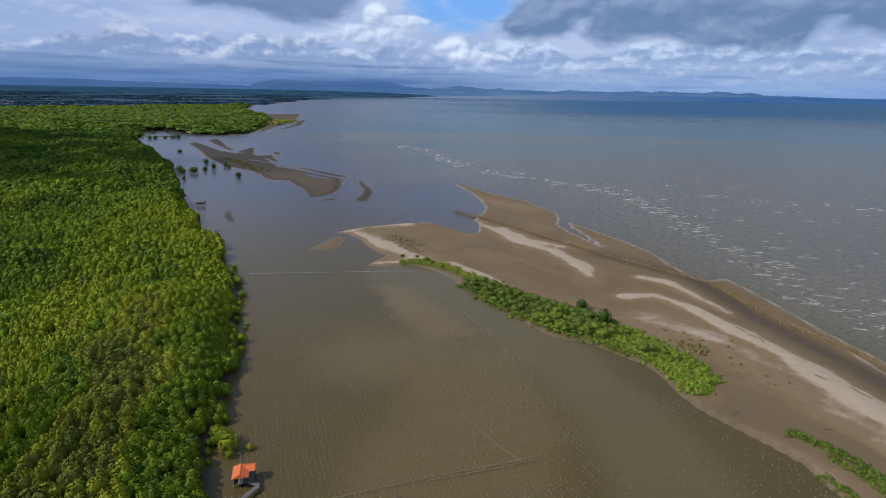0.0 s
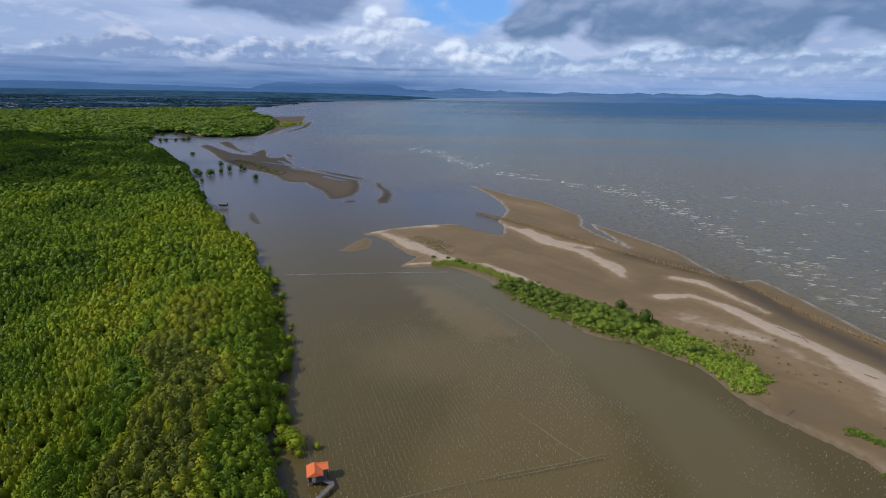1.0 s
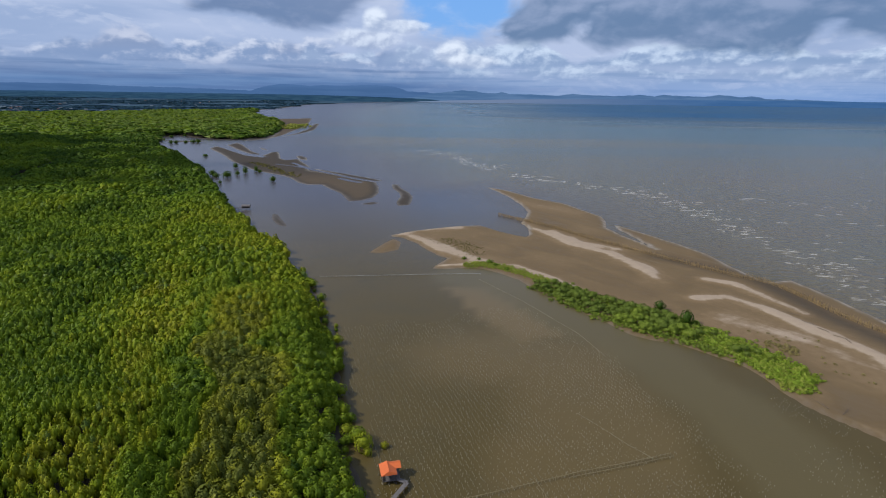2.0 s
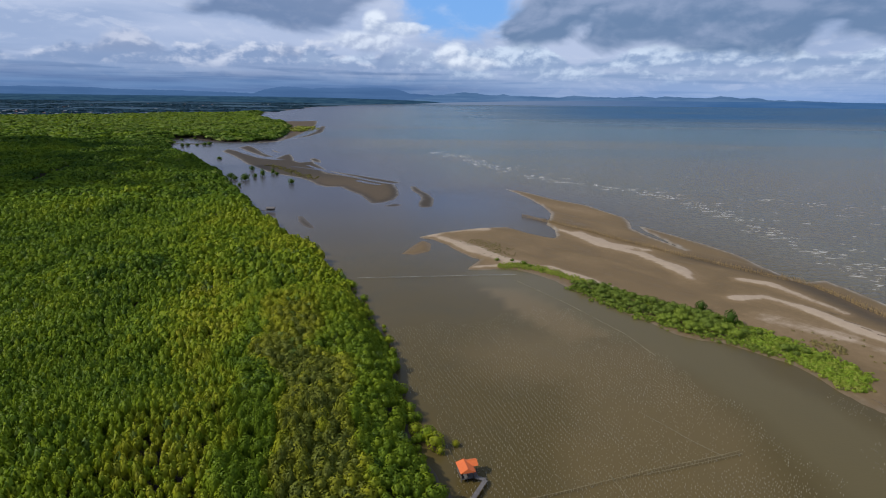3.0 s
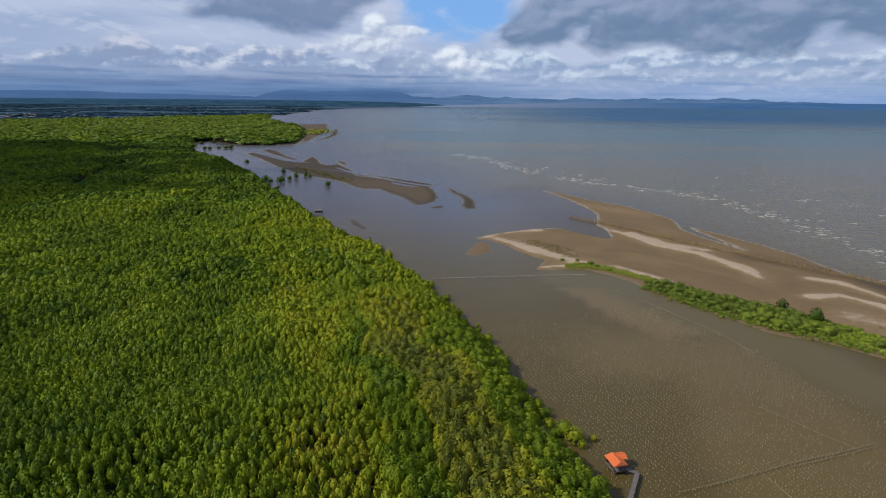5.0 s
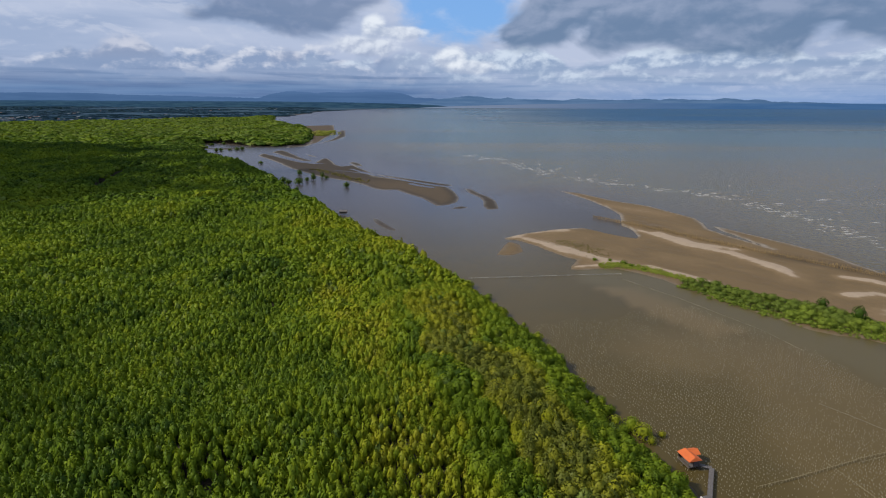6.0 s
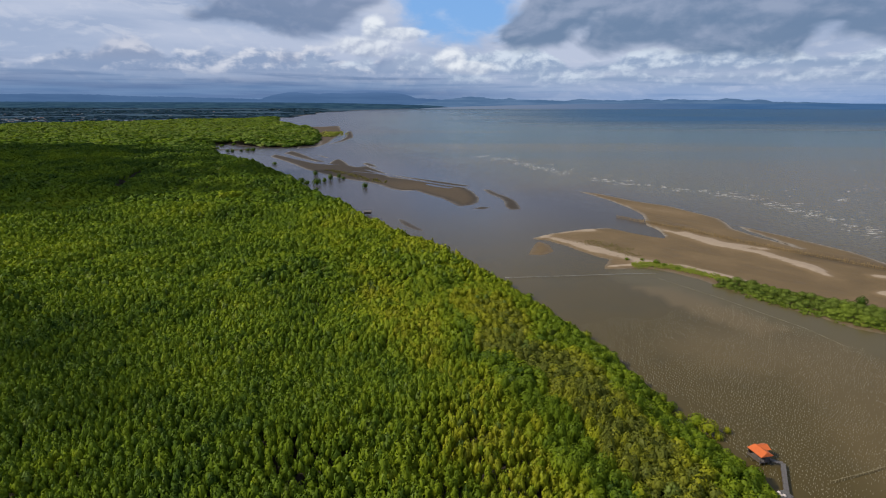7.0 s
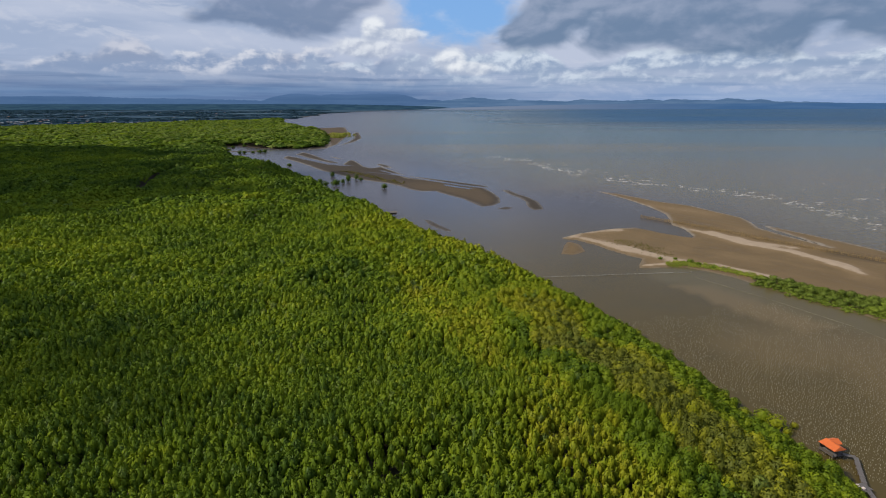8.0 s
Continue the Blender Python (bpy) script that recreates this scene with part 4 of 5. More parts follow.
def ridge(name, y, crest, foot, rough, seed, mat, label):
    """A far ridge: crest heights at compass angles, joined smoothly, with a rough skyline and some depth."""
    a = np.linspace(crest[0][0], crest[-1][0], 500)
    h = np.interp(a, [c[0] for c in crest], [c[1] for c in crest])
    h = h + rough * (fbm(a * 75, a * 0, 24.0, seed) - 0.5) * 2 * np.clip((h - foot) / 20, 0, 1)
    x = np.tan(np.radians(a)) * y - 62
    h = foot + np.maximum(h - foot, 0.5)
    n = len(a)
    v = np.concatenate([np.stack([x, np.full(n, y - 30.0), np.full(n, -2.0)], 1), np.stack([x, np.full(n, y - 8.0), foot + (h - foot) * 0.5], 1), np.stack([x, np.full(n, float(y)), h], 1)])
    i = np.arange(n - 1)
    f = np.concatenate([np.stack([i + n * k, i + n * k + 1, i + n * k + n + 1, i + n * k + n], 1) for k in (0, 1)])
    ob = link(name, mesh_from(name, v, f, mat))
    tagged(ob, label, "backdrop", kind="structure")
    return ob


# backdrop strips give off their own light, haze mixed into their tones
hill_far = glow_material("far_hills_glow", (0.060, 0.132, 0.290), (0.072, 0.152, 0.320), 0.002, (0.082, 0.168, 0.355), (90.0, 150.0))
hill_near = glow_material("low_hills_glow", (0.070, 0.150, 0.300), (0.105, 0.195, 0.360), 0.003)
plain_far = glow_material("far_plain_glow", (0.018, 0.052, 0.105), (0.036, 0.086, 0.140), 0.010, (0.034, 0.085, 0.165), (30.0, 60.0))
sea_far = glow_material("sea_rim_glow", (0.042, 0.120, 0.285), (0.060, 0.145, 0.315), 0.002, west=(0.180, 0.240, 0.370))
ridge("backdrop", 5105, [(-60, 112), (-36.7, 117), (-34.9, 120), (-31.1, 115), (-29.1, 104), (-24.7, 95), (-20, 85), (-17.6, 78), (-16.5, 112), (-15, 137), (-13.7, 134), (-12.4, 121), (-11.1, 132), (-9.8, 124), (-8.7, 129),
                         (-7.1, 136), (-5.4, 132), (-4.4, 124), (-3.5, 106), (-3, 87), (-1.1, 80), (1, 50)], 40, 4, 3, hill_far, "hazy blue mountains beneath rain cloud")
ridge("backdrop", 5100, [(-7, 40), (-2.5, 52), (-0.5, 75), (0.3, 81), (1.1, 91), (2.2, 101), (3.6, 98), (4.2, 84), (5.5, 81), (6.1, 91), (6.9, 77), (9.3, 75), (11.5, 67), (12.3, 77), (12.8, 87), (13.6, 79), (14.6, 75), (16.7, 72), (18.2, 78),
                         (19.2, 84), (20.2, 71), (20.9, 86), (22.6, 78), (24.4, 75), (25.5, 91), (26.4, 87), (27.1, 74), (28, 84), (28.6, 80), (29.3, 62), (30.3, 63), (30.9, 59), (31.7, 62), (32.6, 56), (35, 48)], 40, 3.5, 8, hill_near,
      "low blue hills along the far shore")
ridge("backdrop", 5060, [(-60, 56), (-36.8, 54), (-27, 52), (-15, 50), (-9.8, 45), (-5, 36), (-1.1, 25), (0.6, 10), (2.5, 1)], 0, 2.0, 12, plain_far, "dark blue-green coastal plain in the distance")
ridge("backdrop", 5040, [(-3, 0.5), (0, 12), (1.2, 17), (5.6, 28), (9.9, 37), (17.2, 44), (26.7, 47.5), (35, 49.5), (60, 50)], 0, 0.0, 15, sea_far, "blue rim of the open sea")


# ---------------------------------------------------------------- plain, town and clouds inland
x, y = scatter(-4600, -100, 1500, 5050, 46.0, rng)
keep = (inside_dist(x, y, LAND) > 15) & (y + 0.35 * x > 1170) & ((y < 3900) | (x < -0.22 * y)) & (x > -160 - 0.86 * y) & (fbm(x, y * 2.5, 420.0, 23) > 0.46)
x, y = x[keep], y[keep]
s = rng.uniform(0.6, 1.4, len(x))
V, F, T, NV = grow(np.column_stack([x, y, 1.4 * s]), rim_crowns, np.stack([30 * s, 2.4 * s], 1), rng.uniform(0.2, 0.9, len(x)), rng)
tagged(link("distant_groves", mesh_from("distant_groves", V, F, hazed_grove_mat, {"tint": T}, NV)), "dark groves and hedgerows on the distant plain", "trees", kind="stuff")


def make_house(k):
    r = random.Random(40 + k)
    house = new("house")
    w, l, h = r.uniform(2.6, 4), r.uniform(3.6, 6.5), r.uniform(2.6, 3.6)
    bm = bmesh.new()
    box(bm, (-w, -l, -1), (w, l, h))
    part("wall", bm, wall_mat, house)
    bm = bmesh.new()
    gable(bm, l + 0.6, w + 0.6, h, 1.5, 0.15, pose(0, 0, 0, 0, 0, 90))
    part("roof", bm, (tin_mat, tin_mat, rust_mat)[k % 3], house)
    return house


def gable(bm, lx, ly, z, rise, thick, m, hip=0.0):
    """A thin ridged roof, its ridge along x; hip: how far the ridge's ends draw in."""
    q = [(-lx, -ly, z), (lx, -ly, z), (lx, ly, z), (-lx, ly, z), (-lx + hip, 0, z + rise), (lx - hip, 0, z + rise)]
    vs = [bm.verts.new(m @ Vector(p)) for p in q] + [bm.verts.new(m @ Vector((p[0] * 0.985, p[1] * 0.985, p[2] - thick))) for p in q]
    for f in ((0, 1, 5, 4), (2, 3, 4, 5), (1, 2, 5), (3, 0, 4)):
        bm.faces.new([vs[i] for i in f])
        bm.faces.new([vs[i + 6] for i in reversed(f)])
    for a, b in ((0, 1), (1, 2), (2, 3), (3, 0)):
        bm.faces.new([vs[a + 6], vs[b + 6], vs[b], vs[a]])


HOUSE_WORDS = ["small house with pale tin roof beyond the wood", "low house with grey tin roof on the plain", "small house with rusty red roof in the village"]
house_masters = {}
made = 0
while made < 90:
    f = rng.uniform(0, 1)
    x, y = -1800 + f * 640 + rng.normal(0, 90), 2150 - f * 200 + rng.normal(0, 130)
    if made > 60:
        x, y = rng.uniform(-2400, -900), rng.uniform(2300, 4300)
    if inside_dist(np.array([x]), np.array([y]), LAND)[0] < 40 or y + 0.35 * x < 1180:
        continue
    k = int(rng.integers(0, 6))
    m = pose(x, y, 0.4, 0, 0, rng.uniform(0, 180))
    if k not in house_masters:
        ob = house_masters[k] = make_house(k)
        ob.matrix_basis = m
        tagged(ob, HOUSE_WORDS[k % 3], "house", "houses of the village")
    else:
        ob = copy_thing(house_masters[k], m)
    made += 1


def make_cloud(x, y, z, lx, ly, high, lumps, seed, lean=0.0):
    """A cumulus cloud of many overlapping billows on a flat base."""
    r = np.random.default_rng(seed)
    bm = bmesh.new()
    for _ in range(lumps):
        a, q = r.uniform(0, 2 * math.pi), r.uniform(0, 1) ** 0.6
        px, py = math.cos(a) * q * lx + lean * math.sin(a) * q * ly, math.sin(a) * q * ly
        s = r.uniform(0.14, 0.30) * min(lx, ly) * (1.25 - 0.6 * q)
        got = bmesh.ops.create_icosphere(bm, subdivisions=2, radius=s)
        bmesh.ops.transform(bm, matrix=Matrix.Translation((px, py, s * 0.4)) @ Matrix.Diagonal((1.2, 1.0, high, 1)), verts=got["verts"])
    for v in bm.verts:
        v.co += Vector(noise.noise_vector(v.co * 0.02)) * 14
        v.co.z = max(v.co.z, 0)
    ob = part("cloud", bm, cloud_mat)
    ob.matrix_basis = pose(x, y, z)
    tagged(ob, "white cumulus cloud drifting over the wood", "cloud", kind="structure")


make_cloud(-2010, 300, 1200, 250, 300, 0.5, 120, 3, -0.3)
make_cloud(-1790, 30, 1200, 105, 75, 0.5, 50, 11)
make_cloud(-1775, 115, 1200, 95, 95, 0.5, 60, 13)
make_cloud(-1650, 125, 1200, 66, 38, 0.6, 30, 6)
make_cloud(-1640, 240, 1200, 58, 90, 0.6, 36, 8)
make_cloud(-1962, -250, 1500, 78, 50, 0.6, 60, 5, -0.5)


# ---------------------------------------------------------------- shrubs on the sand spit
dry_mat = make_foliage("dry_grass", [(0.105, 0.098, 0.036), (0.175, 0.150, 0.062)])
shrub_crowns = [crown_template(420, 0.088, 500 + k, tall=0.8, lumps=12, rounding=0.5, rough=0.36) for k in range(6)]
tuft_crowns = [crown_template(26, 0.30, 600 + k, tall=0.7, lumps=4, core=False) for k in range(4)]


def ground_at(x, y):
    z, _, _ = ground_height(np.atleast_1d(np.asarray(x, float)), np.atleast_1d(np.asarray(y, float)))
    return z


def make_shrub(k, tone):
    shrub = new("beach_shrub")
    r = random.Random(300 + k)
    bm = bmesh.new()
    for _ in range(4):
        a = r.uniform(0, 6.28)
        rod(bm, (0, 0, -0.1), (math.cos(a) * 0.5, math.sin(a) * 0.5, 0.9), 0.05, 0.03, 5)
    part("stems", bm, bark_mat, shrub)
    v, f, vn = shrub_crowns[k % len(shrub_crowns)]
    link("crown", mesh_from("crown", v * np.array([1, 1, 0.85]) + np.array([0, 0, 0.95]), f, shrub_mat, {"tint": np.full(len(v), tone)}, vn), shrub_mat, shrub)
    return shrub


bx, by = scatter(0, 76, 124, 226, 2.1, rng)
d = inside_dist(bx, by, BELT)
keep = d + 5.0 * (fbm(bx, by, 9.0, 93, 2) - 0.5) > 2.3
bx, by, d = bx[keep], by[keep], d[keep]
bz = ground_at(bx, by)
shrubs = {}
SHRUB_WORDS = ["dark green beach shrub on a sand spit", "green beach shrub in a dense thicket", "bright green low beach shrub beside the sand", "yellow-green low shrub at the thicket's edge"]
for x, y, z, dd in zip(bx, by, bz, d):
    if y < 168 and rng.uniform() < (0.75 if y > 148 else 0.5):
        continue
    bright = step(np.array(y), 165, 140) * 0.35
    tone = float(np.clip(0.22 + bright + (fbm(np.array([x]), np.array([y]), 16.0, 91)[0] - 0.5) * 0.9, 0.05, 0.95))
    q = int(tone * 3.999)
    key = (q, int(rng.integers(0, 3)))
    size = (0.7 + 1.35 * rng.uniform() ** 1.7) * (0.7 + 0.3 * min(1.0, dd / 4.0)) * (1.0 if y > 150 else 0.75)
    m = pose(x, y, max(z, 0.05), 0, 0, rng.uniform(0, 360))
    if key not in shrubs:
        shrubs[key] = make_shrub(key[0] + 4 * key[1], (q + 0.5) / 4)
        ob = shrubs[key]
        ob.matrix_basis = m
        tagged(ob, SHRUB_WORDS[q], "shrub", "shrubs of the sand spit")
    else:
        ob = copy_thing(shrubs[key], m)
    ob.scale = (size * rng.uniform(1.0, 1.5), size * 1.15, size * rng.uniform(0.65, 1.2))


def lone_bush(name, x, y, w, h, tone, label, category="shrub", group=""):
    z = float(max(ground_at(x, y)[0], 0.0))
    bush = new(name)
    r = random.Random(int(x * 7 + y * 13))
    bm = bmesh.new()
    for _ in range(5):
        a = r.uniform(0, 6.28)
        rod(bm, (math.cos(a) * 0.2, math.sin(a) * 0.2, -0.6), (math.cos(a) * w * 0.4, math.sin(a) * w * 0.4, h * 0.45), 0.07, 0.03, 5)
    part("stems", bm, bark_mat, bush)
    v, f, vn = shrub_crowns[r.randrange(6)]
    link("crown", mesh_from("crown", v * np.array([w, w, h * 0.62]) + np.array([0, 0, h * 0.36]), f, leaf_mat, {"tint": np.full(len(v), tone)}, vn), leaf_mat, bush)
    bush.matrix_basis = pose(x, y, z, 0, 0, r.uniform(0, 360))
    return tagged(bush, label, category, group)


lone_bush("casuarina_tree", 53.4, 177.2, 2.6, 6.4, 0.0, "dark blue-green tree on the sand spit", "tree")
lone_bush("casuarina_tree", 49.0, 189.9, 2.2, 4.8, 0.0, "dark green tree at the thicket's edge", "tree")
for x, y, w in ((-19.5, 251.8, 1.4), (-12.7, 250.3, 1.2), (-8.1, 244.3, 2.0), (-5.8, 241.5, 1.4), (-1.2, 236.3, 1.5)):
    lone_bush("beach_shrub", x, y, w, w * 1.1, 0.2, "small dark green shrub on pale sand", group="shrubs of the sand spit")
for x, y, w, h in ((-306, 665, 3.2, 3.0), (-237, 569, 2.6, 4.5), (-214.7, 531, 2.6, 6.0), (-209, 545, 2.2, 5.0), (-218, 519, 2.2, 4.0), (-222, 504, 4.4, 5.5), (-231, 503, 3.0, 4.0), (-238, 512, 3.6, 5.0), (-214, 466, 1.6, 3.0),
                   (-175.7, 485, 2.8, 4.2), (-204, 540, 2.4, 2.6), (-468, 932, 4, 4), (-458, 959, 4, 4), (-416, 833, 3.5, 4), (-397, 846, 4, 4), (-390, 848, 4, 5), (-406, 842, 3, 3), (-419, 823, 3, 5)):
    lone_bush("mangrove_bush", x, y, w * 1.1, h * 1.35, 0.06, "dark mangrove bush standing in shallow water", "shrub", "bushes in the shallows")
for x, y, w, h, t in ((-46.8, 105.6, 2.6, 4.4, 0.55), (-48.6, 108.5, 2.2, 4.6, 0.4), (-45.6, 103.2, 1.1, 2.4, 0.6), (-42.3, 106.1, 1.0, 1.9, 0.68), (-50.6, 104.0, 1.1, 2.0, 0.3), (-51.6, 106.8, 1.3, 2.4, 0.3), (-49.3, 101.0, 0.9, 1.6, 0.4),
                      (-69.3, 167.9, 2.4, 4.0, 0.7), (-66.6, 164.0, 2.0, 3.0, 0.6), (-60.0, 152.5, 1.3, 2.4, 0.5)):
    lone_bush("young_mangrove", x, y, w, h, t, "young green mangrove standing in muddy shallows", "tree", "young mangroves")


fringe = random.Random(77)
for x, y, a in along(SHORE[2:15], 4.5, 0.5, np.random.default_rng(78)):
    if fringe.random() < 0.72 and math.hypot(x + 40.5, y - 95.5) > 9:
        o = fringe.uniform(0.0, 3.4)
        w = fringe.uniform(0.7, 2.1)
        lone_bush("young_mangrove", x + math.sin(a) * o, y - math.cos(a) * o, w, w * fringe.uniform(1.5, 2.1), fringe.uniform(0.2, 0.55), "young green mangrove standing in muddy shallows", "tree", "young mangroves")


def tufts(name, lines, width, gap, half, tone, label, mat, seed):
    """Low growth strewn along lines."""
    r = np.random.default_rng(seed)
    P = []
    for pts in lines:
        for x, y, a in along(pts, gap, 0.5, r):
            o = r.normal(0, width)
            P.append((x - math.sin(a) * o, y + math.cos(a) * o))
    P = np.array(P)
    z = ground_at(P[:, 0], P[:, 1])
    n = len(P)
    s = half * r.uniform(0.5, 1.3, n)
    V, F, T, NV = grow(np.column_stack([P, np.maximum(z, 0.0) + s * 0.35]), tuft_crowns, np.stack([s, s * 0.8], 1), np.clip(tone + r.normal(0, 0.12, n), 0, 1), r)
    return tagged(link(name, mesh_from(name, V, F, mat, {"tint": T}, NV)), label, "plants", kind="stuff")


tufts("creeping_beach_plants", [[(-20, 242), (-12, 243), (-2, 239), (6, 231), (14, 221)], [(-16, 244), (-4, 241), (6, 233)]], 1.5, 0.07, 0.6, 0.85, "bright yellow-green creeping plants on pale sand", shrub_mat, 21)
tufts("creeping_beach_plants", [[(58, 172), (66, 157), (71, 147), (72, 137)], [(54, 168), (61, 152), (65, 140), (66, 131)], [(40, 178), (52, 169), (63, 150), (69, 134)]], 2.0, 0.075, 0.85, 0.70, "bright green creeping plants beside the thicket", shrub_mat, 22)
tufts("creeping_beach_plants", [[(10, 214), (24, 197), (40, 180), (52, 172), (60, 158)], [(8, 216), (20, 192), (34, 174), (48, 164), (56, 154)], [(18, 216), (34, 196), (50, 184), (60, 168)]], 1.6, 0.16, 0.9, 0.28, "green undergrowth filling the shrub belt", shrub_mat, 29)
tufts("dune_grass", [[(-31.7, 290), (-24, 280), (-18, 270), (-12, 258)], [(-27, 292), (-20, 280), (-14, 268)]], 3.6, 0.20, 0.36, 0.5, "olive grass tufts on dry sand", dry_mat, 23)
tufts("dune_grass", [[(74, 172), (78, 160), (80, 152)], [(80, 150), (84, 143), (92, 132)], [(84, 168), (88, 160)]], 2.2, 2.0, 0.55, 0.95, "sparse olive shrubs on dry sand", dry_mat, 24)
tufts("dune_grass", [[(73, 163), (76, 158), (78, 154)]], 1.6, 0.20, 0.7, 0.86, "clump of olive scrub on dry sand", dry_mat, 30)
tufts("low_salt_scrub", [[(79.1, 115.1), (82.5, 111.2), (86.5, 105.8), (88.5, 97.4), (90, 86)]], 0.8, 0.07, 0.62, 0.12, "low dark green scrub beside the pool", shrub_mat, 25)
tufts("low_salt_scrub", [[(76.6, 99.5), (78.7, 93), (81, 84)], [(82.5, 106), (85, 99), (86.5, 90)]], 0.6, 0.12, 0.5, 0.2, "low green scrub on muddy sand", shrub_mat, 26)
tufts("bank_grass", [[(-232, 610), (-205, 575), (-185, 545), (-172, 525), (-160, 512)]], 2.6, 0.8, 1.2, 0.3, "olive grass strip along the dark mud bank", dry_mat, 27)
tufts("point_grass", [[(-345, 1180), (-352, 1260), (-362, 1330)]], 12.0, 0.8, 4.0, 0.95, "yellow-green grass on the far point", shrub_mat, 28)


# ---------------------------------------------------------------- bamboo wave fence
def make_fence():
    r = np.random.default_rng(31)
    fence = new("bamboo_fence")
    tagged(fence, "long weathered bamboo stake fence along the beach", "fence")
    # close-driven stakes, each leaning its own way, with a cut tip: one by one along the beach, joined where the fence runs far off
    shapes = []
    for k in range(8):
        w, top = r.uniform(0.065, 0.115), r.uniform(1.5, 2.4) * (0.72 if k == 3 else 1.0)
        tip = (r.normal(0, 0.09), r.normal(0, 0.12))
        ring = [(math.cos(q * math.pi / 3) * w, math.sin(q * math.pi / 3) * w) for q in range(6)]
        shapes.append(([(p, q, -0.6) for p, q in ring] + [(tip[0] + p * 0.8, tip[1] + q * 0.8, top + p * 0.6) for p, q in ring], top))
    sides = [(q, (q + 1) % 6, 6 + (q + 1) % 6, 6 + q) for q in range(6)] + [(6, 7, 8, 9), (6, 9, 10, 11)]
    meshes = []
    for verts, _ in shapes:
        me = bpy.data.meshes.new("stake")
        me.from_pydata(verts, [], sides)
        me.materials.append(bamboo_mat)
        meshes.append(me)
    line = along(FENCE, 0.26, 0.45, r)
    z = ground_at([p[0] for p in line], [p[1] for p in line])
    far_v, far_f, near_made = [], [], 0
    for i in range(len(line) - 1, -1, -1):
        x, y, a = line[i]
        if r.uniform() < 0.05:
            continue
        k = int(r.integers(0, 8))
        o = r.normal(0, 0.10)
        m = pose(x - math.sin(a) * o, y + math.cos(a) * o, max(z[i], -0.3), 0, 0, r.uniform(0, 360)) @ Matrix.Diagonal((1, 1, r.uniform(0.8, 1.15), 1))
        if near_made < 300 and y > 126:
            ob = new("stake", meshes[k])
            ob.parent = fence
            ob.matrix_basis = m
            near_made += 1
        else:
            base = len(far_v)
            far_v += [m @ Vector(v) for v in shapes[k][0]]
            far_f += [tuple(base + q for q in f) for f in sides]
    me = bpy.data.meshes.new("palisade")
    me.from_pydata(far_v, [], far_f)
    tagged(link("palisade", me, bamboo_mat, fence), kind="stuff")
    for off in (-0.34, 0.34):
        bm = bmesh.new()
        line = along(FENCE, 4.0)
        for a, b in zip(line[:-1], line[1:]):
            q = [(p[0] - math.sin(p[2]) * off, p[1] + math.cos(p[2]) * off, 1.3 + 0.08 * math.sin(p[0] * 3)) for p in (a, b)]
            rod(bm, q[0], q[1], 0.06, 0.05, 5)
        part("rail", bm, bamboo_mat, fence)


make_fence()


# ---------------------------------------------------------------- stakes and net lines in the lagoon
def make_stakes():
    r = np.random.default_rng(41)
    area = [(-66, 172), (-30, 180), (0, 190), (14, 168), (27, 137), (34, 105), (30, 60), (-36, 60), (-40, 88), (-45, 100), (-52, 125)]
    ca, sa = math.cos(radians(19)), math.sin(radians(19))
    X, Y = np.meshgrid(np.arange(-140, 140, 1.15), np.arange(20, 240, 0.52))
    X, Y = X.ravel() + r.normal(0, 0.13, X.size), Y.ravel() + r.normal(0, 0.16, X.size)
    X = X + 2.2 * (fbm(X, Y, 45.0, 74, 2) - 0.5)
    x, y = X * ca - Y * sa + 10, X * sa + Y * ca
    dens = fbm(x, y, 17.0, 71)
    keep = (inside_dist(x, y, area) > (fbm(x, y, 12.0, 72) - 0.5) * 14) & (r.uniform(size=x.size) < np.clip((dens - 0.28) * 4.2, 0.25, 0.97) * (1 - 0.5 * step(y, 115, 170))) & (inside_dist(x, y, LAND) < -1.5)
    beds = np.maximum(inside_dist(x, y, [(46, 107), (68, 110), (78, 101), (74, 90), (42, 90)]), inside_dist(x, y, [(57, 131), (63, 120), (68, 114), (62, 111), (54, 122)]))
    keep |= (beds > (fbm(x, y, 8.0, 73) - 0.5) * 6) & (r.uniform(size=x.size) < 0.28)
    x, y = x[keep], y[keep]
    n = len(x)
    h = r.uniform(0.10, 0.34, n)
    w = r.uniform(0.038, 0.084, n)
    k = 4
    a = np.arange(k) / k * 2 * math.pi
    ring = np.stack([np.cos(a), np.sin(a)], 1)
    lean = r.normal(0, 0.10, (n, 1, 2))
    lo = np.concatenate([np.stack([x, y], 1)[:, None] + ring[None] * w[:, None, None] * 0.6, np.full((n, k, 1), -0.7)], 2)
    mid = np.concatenate([np.stack([x, y], 1)[:, None] + lean + ring[None] * w[:, None, None], np.broadcast_to(h[:, None, None], (n, k, 1))], 2)
    tip = np.concatenate([np.stack([x, y], 1)[:, None] + lean * 1.3, (h + 0.10)[:, None, None]], 2)
    V = np.concatenate([lo, mid, tip], 1).reshape(-1, 3)
    f = []
    for i in range(k):
        j = (i + 1) % k
        f += [[i, j, k + j], [i, k + j, k + i], [k + i, k + j, 2 * k]]
    F = (np.array(f)[None] + (np.arange(n) * (2 * k + 1))[:, None, None]).reshape(-1, 3)
    tagged(link("oyster_stakes", mesh_from("oyster_stakes", V, F, stake_mat)), "rows of short pale crusted stakes standing in brown water", "stakes", kind="stuff")


make_stakes()


